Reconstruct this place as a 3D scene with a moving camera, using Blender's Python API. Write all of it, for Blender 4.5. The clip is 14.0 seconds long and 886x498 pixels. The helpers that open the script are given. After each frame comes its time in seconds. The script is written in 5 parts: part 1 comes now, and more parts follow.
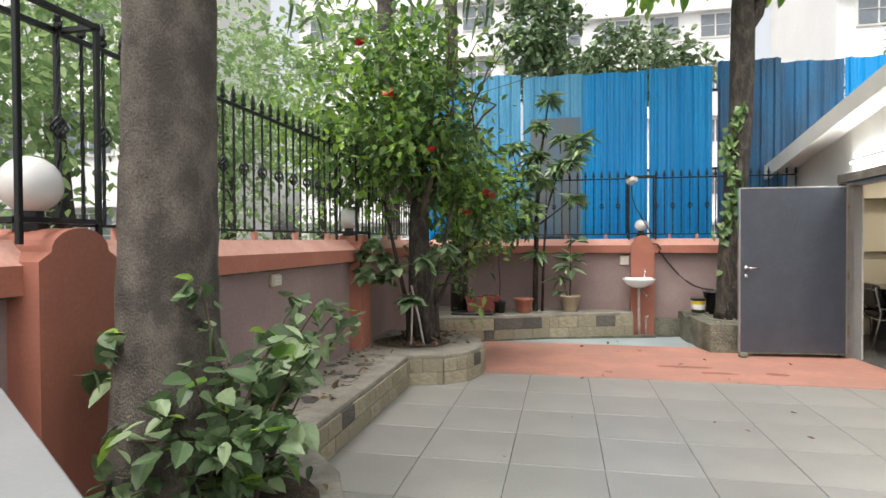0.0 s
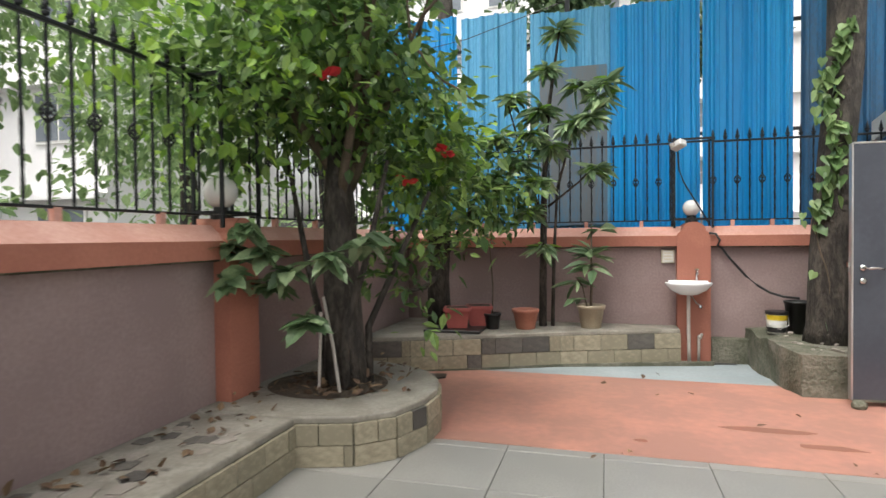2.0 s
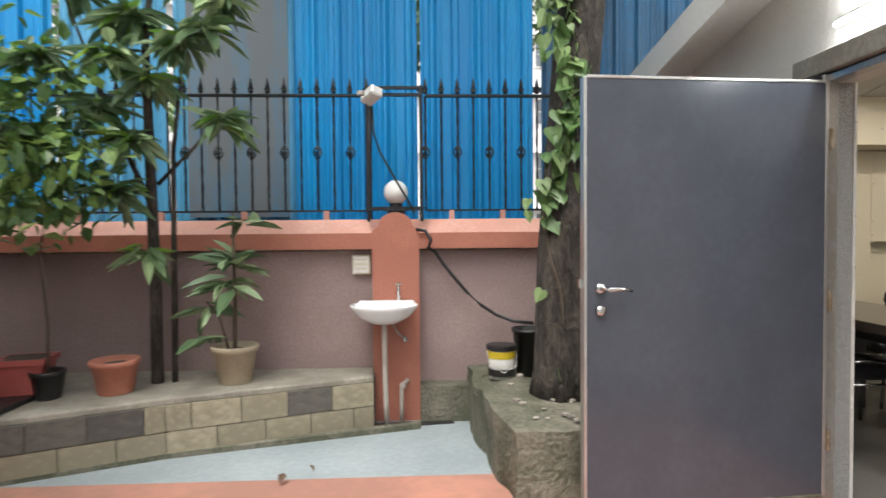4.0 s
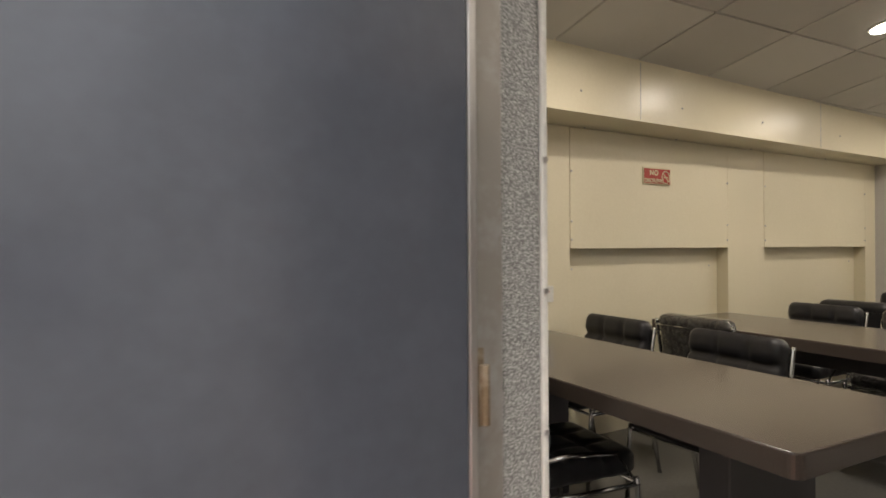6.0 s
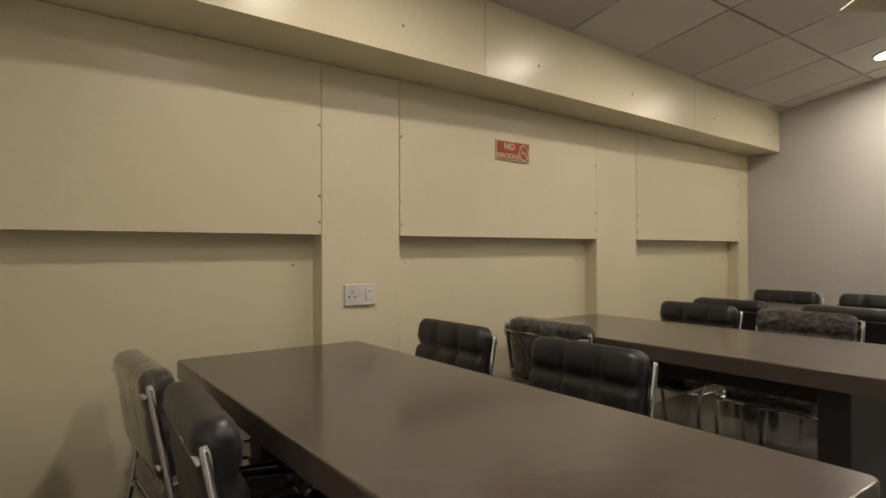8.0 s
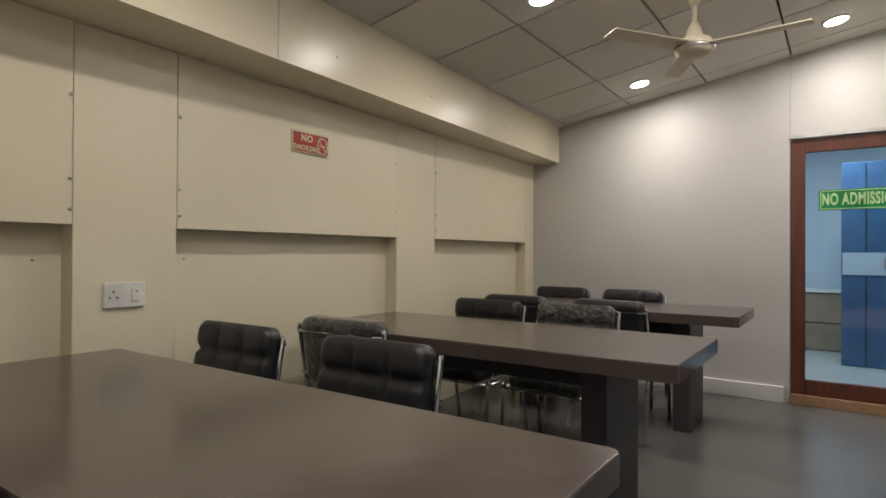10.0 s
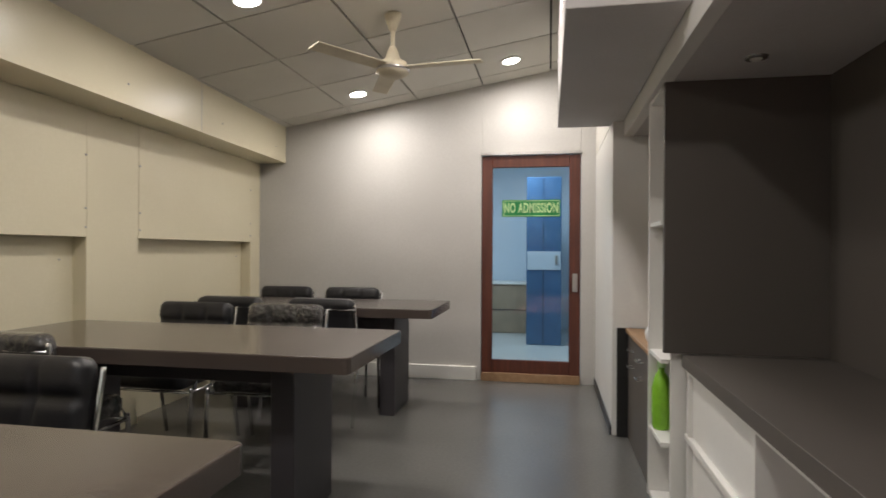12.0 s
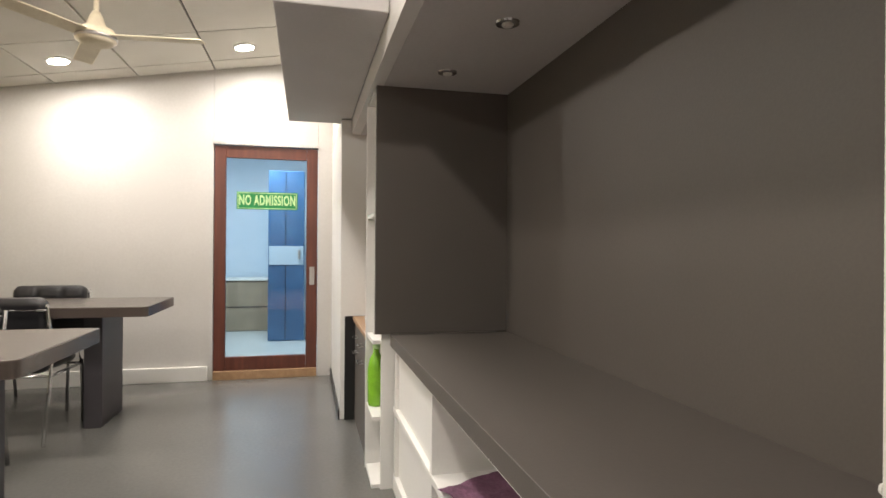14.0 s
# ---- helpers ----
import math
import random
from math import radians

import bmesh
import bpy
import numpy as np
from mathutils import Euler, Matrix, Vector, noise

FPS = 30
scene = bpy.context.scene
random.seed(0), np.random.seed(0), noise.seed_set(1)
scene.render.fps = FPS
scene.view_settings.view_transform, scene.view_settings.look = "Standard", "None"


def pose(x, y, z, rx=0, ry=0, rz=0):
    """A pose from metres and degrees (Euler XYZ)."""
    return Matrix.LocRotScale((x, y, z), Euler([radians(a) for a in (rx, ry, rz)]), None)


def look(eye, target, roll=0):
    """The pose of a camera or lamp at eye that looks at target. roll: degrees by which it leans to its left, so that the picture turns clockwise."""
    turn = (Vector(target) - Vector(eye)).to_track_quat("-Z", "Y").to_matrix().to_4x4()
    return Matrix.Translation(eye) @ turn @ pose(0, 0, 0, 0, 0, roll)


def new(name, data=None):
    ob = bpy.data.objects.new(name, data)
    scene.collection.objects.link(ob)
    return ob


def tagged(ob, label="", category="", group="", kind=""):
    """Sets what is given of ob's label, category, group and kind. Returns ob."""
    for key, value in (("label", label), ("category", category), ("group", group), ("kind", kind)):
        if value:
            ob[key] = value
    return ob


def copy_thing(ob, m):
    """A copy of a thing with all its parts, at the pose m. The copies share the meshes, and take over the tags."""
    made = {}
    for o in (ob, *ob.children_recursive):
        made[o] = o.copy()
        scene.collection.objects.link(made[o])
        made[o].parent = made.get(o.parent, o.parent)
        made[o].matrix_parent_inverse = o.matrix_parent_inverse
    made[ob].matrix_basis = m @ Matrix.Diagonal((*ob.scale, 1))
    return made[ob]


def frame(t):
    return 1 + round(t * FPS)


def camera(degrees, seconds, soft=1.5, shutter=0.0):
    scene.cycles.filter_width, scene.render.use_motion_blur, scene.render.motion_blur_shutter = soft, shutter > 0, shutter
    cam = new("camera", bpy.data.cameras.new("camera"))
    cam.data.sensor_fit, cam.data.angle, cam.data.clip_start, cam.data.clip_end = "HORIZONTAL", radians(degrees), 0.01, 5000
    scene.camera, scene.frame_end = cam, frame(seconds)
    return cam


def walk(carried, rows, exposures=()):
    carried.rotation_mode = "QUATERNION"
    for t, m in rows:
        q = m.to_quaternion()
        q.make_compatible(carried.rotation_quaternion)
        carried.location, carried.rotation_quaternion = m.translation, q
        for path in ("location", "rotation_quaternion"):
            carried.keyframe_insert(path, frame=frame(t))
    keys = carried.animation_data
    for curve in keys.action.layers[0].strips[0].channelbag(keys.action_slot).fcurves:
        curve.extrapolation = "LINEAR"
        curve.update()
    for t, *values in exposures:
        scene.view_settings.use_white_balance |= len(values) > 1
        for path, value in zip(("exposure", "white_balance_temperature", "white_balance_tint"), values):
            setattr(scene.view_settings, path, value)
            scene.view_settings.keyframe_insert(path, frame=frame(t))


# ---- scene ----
PATH = [
    (0, (-0.896, -1.403, 1.448), (-1.306, 0.554, 1.418), -0.3),
    (0.5, (-0.878, -1.0, 1.416), (-1.392, 0.933, 1.384), -0.3),
    (1, (-0.857, -0.382, 1.368), (-1.395, 1.543, 1.328), -0.4),
    (1.5, (-0.799, 0.333, 1.36), (-1.345, 2.256, 1.318), -0.6),
    (2, (-0.623, 1.097, 1.364), (-1.17, 3.021, 1.323), -0.6),
    (2.5, (-0.347, 1.851, 1.385), (-0.864, 3.782, 1.336), -0.7),
    (3, (-0.076, 2.517, 1.393), (-0.451, 4.48, 1.336), -0.7),
    (3.5, (0.155, 3.135, 1.379), (0.014, 5.129, 1.319), -0.6),
    (4, (0.482, 3.741, 1.36), (0.574, 5.738, 1.3), -0.5),
    (4.2, (0.616, 3.968, 1.355), (0.798, 5.959, 1.293), -0.4),
    (6.3, (2.271, 5.836, 1.239), (3.249, 7.581, 1.233), -0.1),
    (6.5, (2.416, 5.923, 1.262), (3.421, 7.652, 1.245), 0.2),
    (7, (2.607, 6.069, 1.264), (3.663, 7.767, 1.238), 0.6),
    (7.2, (2.686, 6.102, 1.244), (3.762, 7.788, 1.229), 0.3),
    (9.5, (3.031, 6.14, 1.132), (4.559, 7.43, 1.143), 0.4),
    (10, (3.039, 6.134, 1.138), (4.681, 7.277, 1.15), 0.3),
    (10.2, (3.07, 6.046, 1.15), (4.738, 7.149, 1.154), 0.4),
    (10.5, (3.121, 5.998, 1.139), (4.843, 7.015, 1.147), 0.2),
    (11, (3.123, 5.921, 1.151), (4.919, 6.8, 1.159), 0.3),
    (11.5, (3.086, 5.886, 1.151), (4.98, 6.528, 1.161), 0.4),
    (12, (3.024, 5.841, 1.169), (4.99, 6.207, 1.173), 0.3),
    (12.5, (2.978, 5.743, 1.153), (4.976, 5.835, 1.162), 0.3),
    (13, (2.935, 5.688, 1.145), (4.928, 5.532, 1.15), 0.3),
    (13.5, (2.938, 5.662, 1.129), (4.909, 5.323, 1.137), 0.4),
    (14, (2.938, 5.664, 1.129), (4.884, 5.2, 1.131), 0.4),
]
cam = camera(75.4, 14.0, shutter=0.25)
walk(cam, [(t, look(eye, to, roll)) for t, eye, to, roll in PATH],
     [(0.0, 0.8, 6500, 10), (4.2, 0.85, 6400, 10), (6.3, 0.9, 6900, 10), (7.0, 0.72, 7500, 10), (7.4, 0.7, 7400, 10), (9.5, 0.7, 6200, 10), (10.5, 0.65, 6200, 10),
      (12.0, 0.9, 6200, 10), (13.0, 1.45, 6300, 10), (14.0, 1.75, 6400, 10)])

# ---- world, sun and room lamps ----
world = bpy.data.worlds.new("world")
scene.world = world
world.use_nodes = True
wn = world.node_tree
sky = wn.nodes.new("ShaderNodeTexSky")
sky.sky_type = 'NISHITA'
sky.sun_disc = False
sky.sun_elevation, sky.sun_rotation = radians(62), radians(200)
sky.air_density, sky.dust_density = 1.6, 6.0
wn.nodes["Background"].inputs["Strength"].default_value = 0.15
hsv = wn.nodes.new("ShaderNodeHueSaturation")
hsv.inputs["Saturation"].default_value = 0.25
wn.links.new(sky.outputs["Color"], hsv.inputs["Color"])
wn.links.new(hsv.outputs["Color"], wn.nodes["Background"].inputs["Color"])
sun = new("sun", bpy.data.lights.new("sun", 'SUN'))
sun.data.energy, sun.data.angle, sun.data.color = 1.4, radians(30), (1.0, 0.97, 0.92)
sun.matrix_world = look((0, 0, 20), (5, 10, -8))

FL = -0.06           # floor of the room


def ceil_z(y):
    return 2.40 + 0.165 * (8.47 - y)


LAMPS = [(7.88, 7.52), (7.88, 6.17), (5.95, 7.50), (5.95, 6.17), (4.0, 7.5), (4.0, 6.17)]
for lx, ly in LAMPS:
    lamp = new("downlight_glow", bpy.data.lights.new("downlight_glow", 'AREA'))
    lamp.data.shape, lamp.data.size, lamp.data.energy = 'DISK', 0.14, 8.0
    lamp.data.color = (1.0, 0.905, 0.81)
    lamp.matrix_world = look((lx, ly, ceil_z(ly) - 0.03), (lx, ly - 0.165, ceil_z(ly) - 1.03))


# ---- materials ----
def mat(name, c1, c2=None, rough=0.6, scale=6.0, fine=60.0, bump=0.15, metal=0.0, island=False, obj=0.0, dist=0.01, coat=0.0, streak=None):
    m = bpy.data.materials.new(name)
    m.use_nodes = True
    nt = m.node_tree
    b = nt.nodes["Principled BSDF"]
    c2 = c2 or tuple(x * 0.75 for x in c1)
    co = nt.nodes.new("ShaderNodeTexCoord")
    src = co.outputs["Object"]
    if streak:
        mp = nt.nodes.new("ShaderNodeMapping")
        mp.inputs["Scale"].default_value = streak
        nt.links.new(src, mp.inputs["Vector"])
        src = mp.outputs["Vector"]
    n1, n2 = nt.nodes.new("ShaderNodeTexNoise"), nt.nodes.new("ShaderNodeTexNoise")
    n1.inputs["Scale"].default_value, n2.inputs["Scale"].default_value = scale, fine
    n1.inputs["Detail"].default_value, n2.inputs["Detail"].default_value = 6, 4
    nt.links.new(src, n1.inputs["Vector"])
    nt.links.new(src, n2.inputs["Vector"])
    ramp = nt.nodes.new("ShaderNodeValToRGB")
    ramp.color_ramp.elements[0].position, ramp.color_ramp.elements[1].position = 0.33, 0.67
    ramp.color_ramp.elements[0].color, ramp.color_ramp.elements[1].color = (*c2, 1), (*c1, 1)
    add = nt.nodes.new("ShaderNodeMath")
    add.operation = 'MULTIPLY_ADD'
    nt.links.new(n2.outputs["Fac"], add.inputs[0])
    add.inputs[1].default_value = 0.4
    sub = nt.nodes.new("ShaderNodeMath")
    sub.operation = 'MULTIPLY_ADD'
    nt.links.new(n1.outputs["Fac"], sub.inputs[0])
    sub.inputs[1].default_value, sub.inputs[2].default_value = 0.8, -0.1
    last = sub.outputs[0]
    if island or obj:
        if island:
            r = nt.nodes.new("ShaderNodeNewGeometry").outputs["Random Per Island"]
        else:
            r = nt.nodes.new("ShaderNodeObjectInfo").outputs["Random"]
        k = nt.nodes.new("ShaderNodeMath")
        k.operation = 'MULTIPLY_ADD'
        amount = 0.7 if island else obj
        k.inputs[1].default_value = amount
        nt.links.new(r, k.inputs[0])
        o = nt.nodes.new("ShaderNodeMath")
        o.operation = 'ADD'
        o.inputs[1].default_value = -amount / 2
        nt.links.new(last, o.inputs[0])
        nt.links.new(o.outputs[0], k.inputs[2])
        last = k.outputs[0]
    nt.links.new(last, add.inputs[2])
    o2 = nt.nodes.new("ShaderNodeMath")
    o2.operation = 'SUBTRACT'
    o2.inputs[1].default_value = 0.1
    nt.links.new(add.outputs[0], o2.inputs[0])
    nt.links.new(o2.outputs[0], ramp.inputs["Fac"])
    nt.links.new(ramp.outputs["Color"], b.inputs["Base Color"])
    b.inputs["Roughness"].default_value, b.inputs["Metallic"].default_value = rough, metal
    b.inputs["Coat Weight"].default_value = coat
    if bump:
        bp = nt.nodes.new("ShaderNodeBump")
        bp.inputs["Strength"].default_value, bp.inputs["Distance"].default_value = bump, dist
        nt.links.new(n2.outputs["Fac"], bp.inputs["Height"])
        nt.links.new(bp.outputs["Normal"], b.inputs["Normal"])
    return m


def leaf_mat(name, c1, c2, rough=0.45, trans=0.25):
    m = mat(name, c1, c2, rough=rough, scale=3, fine=30, bump=0.05, island=True)
    nt = m.node_tree
    b = nt.nodes["Principled BSDF"]
    t = nt.nodes.new("ShaderNodeBsdfTranslucent")
    ramp = [n for n in nt.nodes if n.type == 'VALTORGB'][0]
    nt.links.new(ramp.outputs["Color"], t.inputs["Color"])
    mix = nt.nodes.new("ShaderNodeMixShader")
    mix.inputs["Fac"].default_value = trans
    nt.links.new(b.outputs[0], mix.inputs[1])
    nt.links.new(t.outputs[0], mix.inputs[2])
    nt.links.new(mix.outputs[0], nt.nodes["Material Output"].inputs["Surface"])
    return m


def glow(name, c, s):
    m = bpy.data.materials.new(name)
    m.use_nodes = True
    b = m.node_tree.nodes["Principled BSDF"]
    b.inputs["Base Color"].default_value = (*c, 1)
    b.inputs["Emission Color"].default_value = (*c, 1)
    b.inputs["Emission Strength"].default_value = s
    return m


def glass(name, c=(0.9, 0.95, 0.95)):
    m = bpy.data.materials.new(name)
    m.use_nodes = True
    nt = m.node_tree
    g, t, mix, fr = (nt.nodes.new("ShaderNode" + k) for k in ("BsdfGlossy", "BsdfTransparent", "MixShader", "Fresnel"))
    g.inputs["Roughness"].default_value = 0.02
    t.inputs["Color"].default_value = (*c, 1)
    fr.inputs["IOR"].default_value = 1.45
    nt.links.new(fr.outputs[0], mix.inputs["Fac"])
    nt.links.new(t.outputs[0], mix.inputs[1])
    nt.links.new(g.outputs[0], mix.inputs[2])
    nt.links.new(mix.outputs[0], nt.nodes["Material Output"].inputs["Surface"])
    return m


MAUVE = mat("mauve_plaster", (0.36, 0.265, 0.25), (0.25, 0.18, 0.17), 0.85, 1.6, 40, 0.25)
TERRA = mat("terracotta_paint", (0.47, 0.19, 0.125), (0.36, 0.135, 0.09), 0.7, 2.2, 50, 0.2)
CAPTOP = mat("pale_pink_coping", (0.66, 0.40, 0.33), (0.52, 0.27, 0.21), 0.75, 3, 40, 0.2)
REDFLOOR = mat("red_painted_floor", (0.53, 0.245, 0.18), (0.34, 0.175, 0.135), 0.38, 1.7, 14, 0.1)
BLUEFLOOR = mat("blue_grey_floor", (0.36, 0.41, 0.42), (0.25, 0.29, 0.30), 0.45, 1.3, 25, 0.1)
TILE = mat("grey_floor_tile", (0.315, 0.306, 0.28), (0.23, 0.225, 0.206), 0.3, 1.2, 70, 0.04, obj=0.12)
GROUT = mat("dark_grout", (0.12, 0.115, 0.105), rough=0.9)
KOTA = mat("kota_stone", (0.37, 0.345, 0.29), (0.20, 0.182, 0.15), 0.6, 4.0, 40, 0.2)
CLAD = mat("stone_cladding", (0.41, 0.355, 0.25), (0.24, 0.21, 0.145), 0.75, 4, 45, 0.5, obj=0.2)
CLADDARK = mat("slate_cladding", (0.13, 0.117, 0.10), (0.075, 0.068, 0.06), 0.7, 5, 45, 0.5, obj=0.4)
CONC = mat("mossy_concrete", (0.25, 0.225, 0.18), (0.085, 0.088, 0.058), 0.9, 4, 35, 0.9, dist=0.025)
SOIL = mat("dry_soil", (0.13, 0.09, 0.06), (0.06, 0.045, 0.03), 0.95, 9, 50, 1.0, dist=0.03)
BLUE = mat("blue_sheet_metal", (0.004, 0.32, 0.68), (0.004, 0.24, 0.57), 0.38, 1.0, 25, 0.05, streak=(3, 3, 0.35))
BLUEOLD = mat("weathered_blue_sheet", (0.15, 0.43, 0.66), (0.07, 0.30, 0.50), 0.55, 1.0, 25, 0.1, streak=(3, 3, 0.5))
BLUEDARK = mat("dark_blue_sheet", (0.008, 0.16, 0.36), (0.03, 0.09, 0.17), 0.5, 1.2, 25, 0.1, streak=(2, 2, 0.7))
IRON = mat("black_painted_iron", (0.018, 0.02, 0.022), rough=0.4, metal=0.3, bump=0.2)
BARK = mat("dark_bark", (0.125, 0.105, 0.085), (0.032, 0.027, 0.022), 0.95, 14, 50, 1.0, dist=0.03, streak=(1, 1, 0.4))
PALMBARK = mat("grey_palm_bark", (0.21, 0.183, 0.152), (0.058, 0.049, 0.041), 0.9, 4, 70, 1.0, dist=0.012, streak=(1.8, 1.8, 1.3))
TWIG = mat("brown_twig", (0.16, 0.12, 0.085), (0.08, 0.06, 0.04), 0.9)
LEAF = leaf_mat("hibiscus_leaf", (0.26, 0.39, 0.11), (0.075, 0.145, 0.042), 0.36, 0.45)
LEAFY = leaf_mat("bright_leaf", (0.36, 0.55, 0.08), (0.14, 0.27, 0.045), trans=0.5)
LEAFG = leaf_mat("grey_green_leaf", (0.27, 0.35, 0.19), (0.09, 0.15, 0.065), 0.45)
LEAFM = leaf_mat("mango_leaf", (0.32, 0.42, 0.22), (0.11, 0.18, 0.085))
# Far foliage: paler than near leaves, haze and glare put into the colour.
LEAFFAR = leaf_mat("haze_paled_leaf", (0.42, 0.55, 0.26), (0.19, 0.29, 0.12), 0.6, 0.5)
PETAL = mat("red_petal", (0.55, 0.02, 0.03), rough=0.5, bump=0)
DRYLEAF = mat("dry_leaf", (0.20, 0.13, 0.07), (0.10, 0.06, 0.035), 0.8, island=True)
GLOBE = mat("white_opal_globe", (0.82, 0.81, 0.78), (0.76, 0.75, 0.72), 0.25, bump=0)
PORCELAIN = mat("white_porcelain", (0.82, 0.83, 0.83), (0.76, 0.77, 0.77), 0.12, bump=0, coat=0.4)
PVC = mat("grey_plastic_pipe", (0.52, 0.48, 0.43), (0.38, 0.34, 0.30), 0.5)
CHROME = mat("chrome", (0.75, 0.75, 0.74), (0.62, 0.62, 0.62), 0.16, metal=1.0, bump=0)
STEEL = mat("brushed_steel", (0.66, 0.66, 0.66), (0.46, 0.44, 0.42), 0.33, metal=0.8, bump=0.1, streak=(1, 1, 0.1))
DOORGREY = mat("grey_door_laminate", (0.066, 0.073, 0.09), (0.054, 0.06, 0.074), 0.2, 3.5, 30, 0.02)
GRANITE = mat("speckled_granite", (0.72, 0.72, 0.69), (0.15, 0.15, 0.145), 0.35, 210, 480, 0.1)
WHITEWALL = mat("white_painted_wall", (0.74, 0.72, 0.67), (0.62, 0.60, 0.55), 0.7, 1.5, 45, 0.1)
CREAM = mat("cream_panel", (0.76, 0.70, 0.53), (0.70, 0.64, 0.47), 0.29, 1.0, 60, 0.02)
ENDWALL = mat("pale_grey_wall", (0.56, 0.545, 0.52), (0.50, 0.485, 0.46), 0.55, 1.2, 50, 0.04)
CEILTILE = mat("ceiling_tile", (0.62, 0.60, 0.55), (0.55, 0.53, 0.48), 0.8, 2, 120, 0.1, island=True)
CEILGAP = mat("ceiling_groove", (0.06, 0.055, 0.05), rough=0.9)
ROOMFLOOR = mat("grey_room_floor", (0.15, 0.146, 0.136), (0.12, 0.117, 0.11), 0.25, 0.8, 50, 0.03)
TABLE = mat("dark_brown_laminate", (0.085, 0.068, 0.058), (0.068, 0.054, 0.047), 0.17, 2, 200, 0.02)
TABLELEG = mat("charcoal_laminate", (0.055, 0.05, 0.055), (0.045, 0.041, 0.045), 0.45, 2, 100, 0.03)
LEATHER = mat("black_leatherette", (0.022, 0.021, 0.024), (0.014, 0.014, 0.016), 0.36, 8, 160, 0.25, dist=0.003)
# Base lightened in patches: part of the wrap's sheen is put into the colour.
WRAP = mat("plastic_wrapped_leatherette", (0.11, 0.105, 0.10), (0.035, 0.033, 0.033), 0.1, 16, 34, 1.0, dist=0.02, coat=0.8)
CHARCOAL = mat("charcoal_laminate_wall", (0.105, 0.092, 0.081), (0.09, 0.079, 0.07), 0.5, 1, 120, 0.04)
WHITELAM = mat("white_laminate", (0.80, 0.79, 0.76), (0.75, 0.74, 0.71), 0.35, 2, 60, 0.02)
SOFFIT = mat("grey_soffit_paint", (0.58, 0.565, 0.56), (0.52, 0.505, 0.50), 0.7, 2, 60, 0.05)
WOOD = mat("reddish_teak", (0.15, 0.045, 0.025), (0.085, 0.025, 0.015), 0.4, 4, 60, 0.15, streak=(6, 6, 0.5))
WOODLT = mat("light_wood_edge", (0.42, 0.26, 0.14), (0.32, 0.19, 0.10), 0.5, 4, 60, 0.1, streak=(0.5, 6, 6))
PLASTICW = mat("white_plastic", (0.80, 0.79, 0.74), rough=0.35, bump=0)
IVORY = mat("ivory_plastic", (0.66, 0.60, 0.45), (0.55, 0.49, 0.36), 0.5)
BLACKP = mat("black_plastic", (0.02, 0.02, 0.02), rough=0.35, bump=0.05)
YELLOWP = mat("yellow_label", (0.75, 0.55, 0.03), rough=0.4, bump=0)
TERRAPOT = mat("terracotta_pot", (0.50, 0.20, 0.13), (0.38, 0.15, 0.10), 0.7)
REDPOT = mat("red_plastic_pot", (0.40, 0.10, 0.08), (0.30, 0.07, 0.06), 0.5)
BEIGEPOT = mat("beige_pot", (0.45, 0.38, 0.27), (0.33, 0.27, 0.19), 0.65)
SIGNRED = mat("sign_red", (0.50, 0.045, 0.03), rough=0.3, bump=0)
SIGNCREAM = mat("sign_cream", (0.78, 0.68, 0.45), rough=0.3, bump=0)
SIGNGREEN = mat("sign_green", (0.01, 0.27, 0.07), rough=0.3, bump=0)
SIGNLIME = mat("sign_lime", (0.58, 0.85, 0.42), rough=0.3, bump=0)
LAMPGLOW = glow("lamp_disc", (1.0, 0.95, 0.86), 14)
TUBEGLOW = glow("tube_lamp", (0.95, 0.98, 1.0), 60)
BLUECAB = mat("blue_steel_cupboard", (0.07, 0.165, 0.32), (0.05, 0.125, 0.26), 0.4)
PALEBLUE = mat("pale_blue_wall", (0.60, 0.70, 0.80), (0.52, 0.62, 0.72), 0.6)
PALETILE = mat("pale_tile", (0.62, 0.66, 0.66), rough=0.3)
CARDB = mat("cardboard", (0.38, 0.30, 0.21), rough=0.8)
GREENB = mat("green_plastic", (0.28, 0.62, 0.04), rough=0.3, bump=0)
PURPLE = mat("purple_cloth", (0.20, 0.09, 0.15), (0.12, 0.05, 0.09), 0.9, 12, 80, 0.6)
FACADE = mat("white_facade", (0.88, 0.87, 0.86), (0.80, 0.79, 0.78), 0.8, 0.4, 6, 0.1)
# Pane colour lightened, reflected sky is put into it.
WINSKY = mat("sky_toned_window", (0.22, 0.25, 0.28), rough=0.15, bump=0)
ASPHALT = mat("grey_yard", (0.19, 0.18, 0.165), (0.12, 0.115, 0.105), 0.9, 1, 30, 0.3)
ALU = mat("dull_aluminium", (0.44, 0.44, 0.435), (0.33, 0.31, 0.28), 0.38, 5, 40, 0.05, metal=0.6)
RUST = mat("rusty_brass_hinge", (0.46, 0.40, 0.31), (0.22, 0.16, 0.10), 0.45, 20, 90, 0.3, metal=0.6)
GLASS = glass("door_glass")
RUBBLE = mat("stone_rubble", (0.42, 0.38, 0.33), (0.25, 0.22, 0.19), 0.9, island=True)


# ---- builders ----
def mesh_of(name, bm, material, smooth=False):
    me = bpy.data.meshes.new(name)
    bmesh.ops.recalc_face_normals(bm, faces=bm.faces)
    bm.to_mesh(me)
    bm.free()
    me.materials.append(material)
    if smooth:
        for p in me.polygons:
            p.use_smooth = True
    return me


def part(name, bm, material, parent=None, label="", smooth=False):
    ob = new(name, mesh_of(name, bm, material, smooth))
    if parent:
        ob.parent = parent
    return tagged(ob, label)


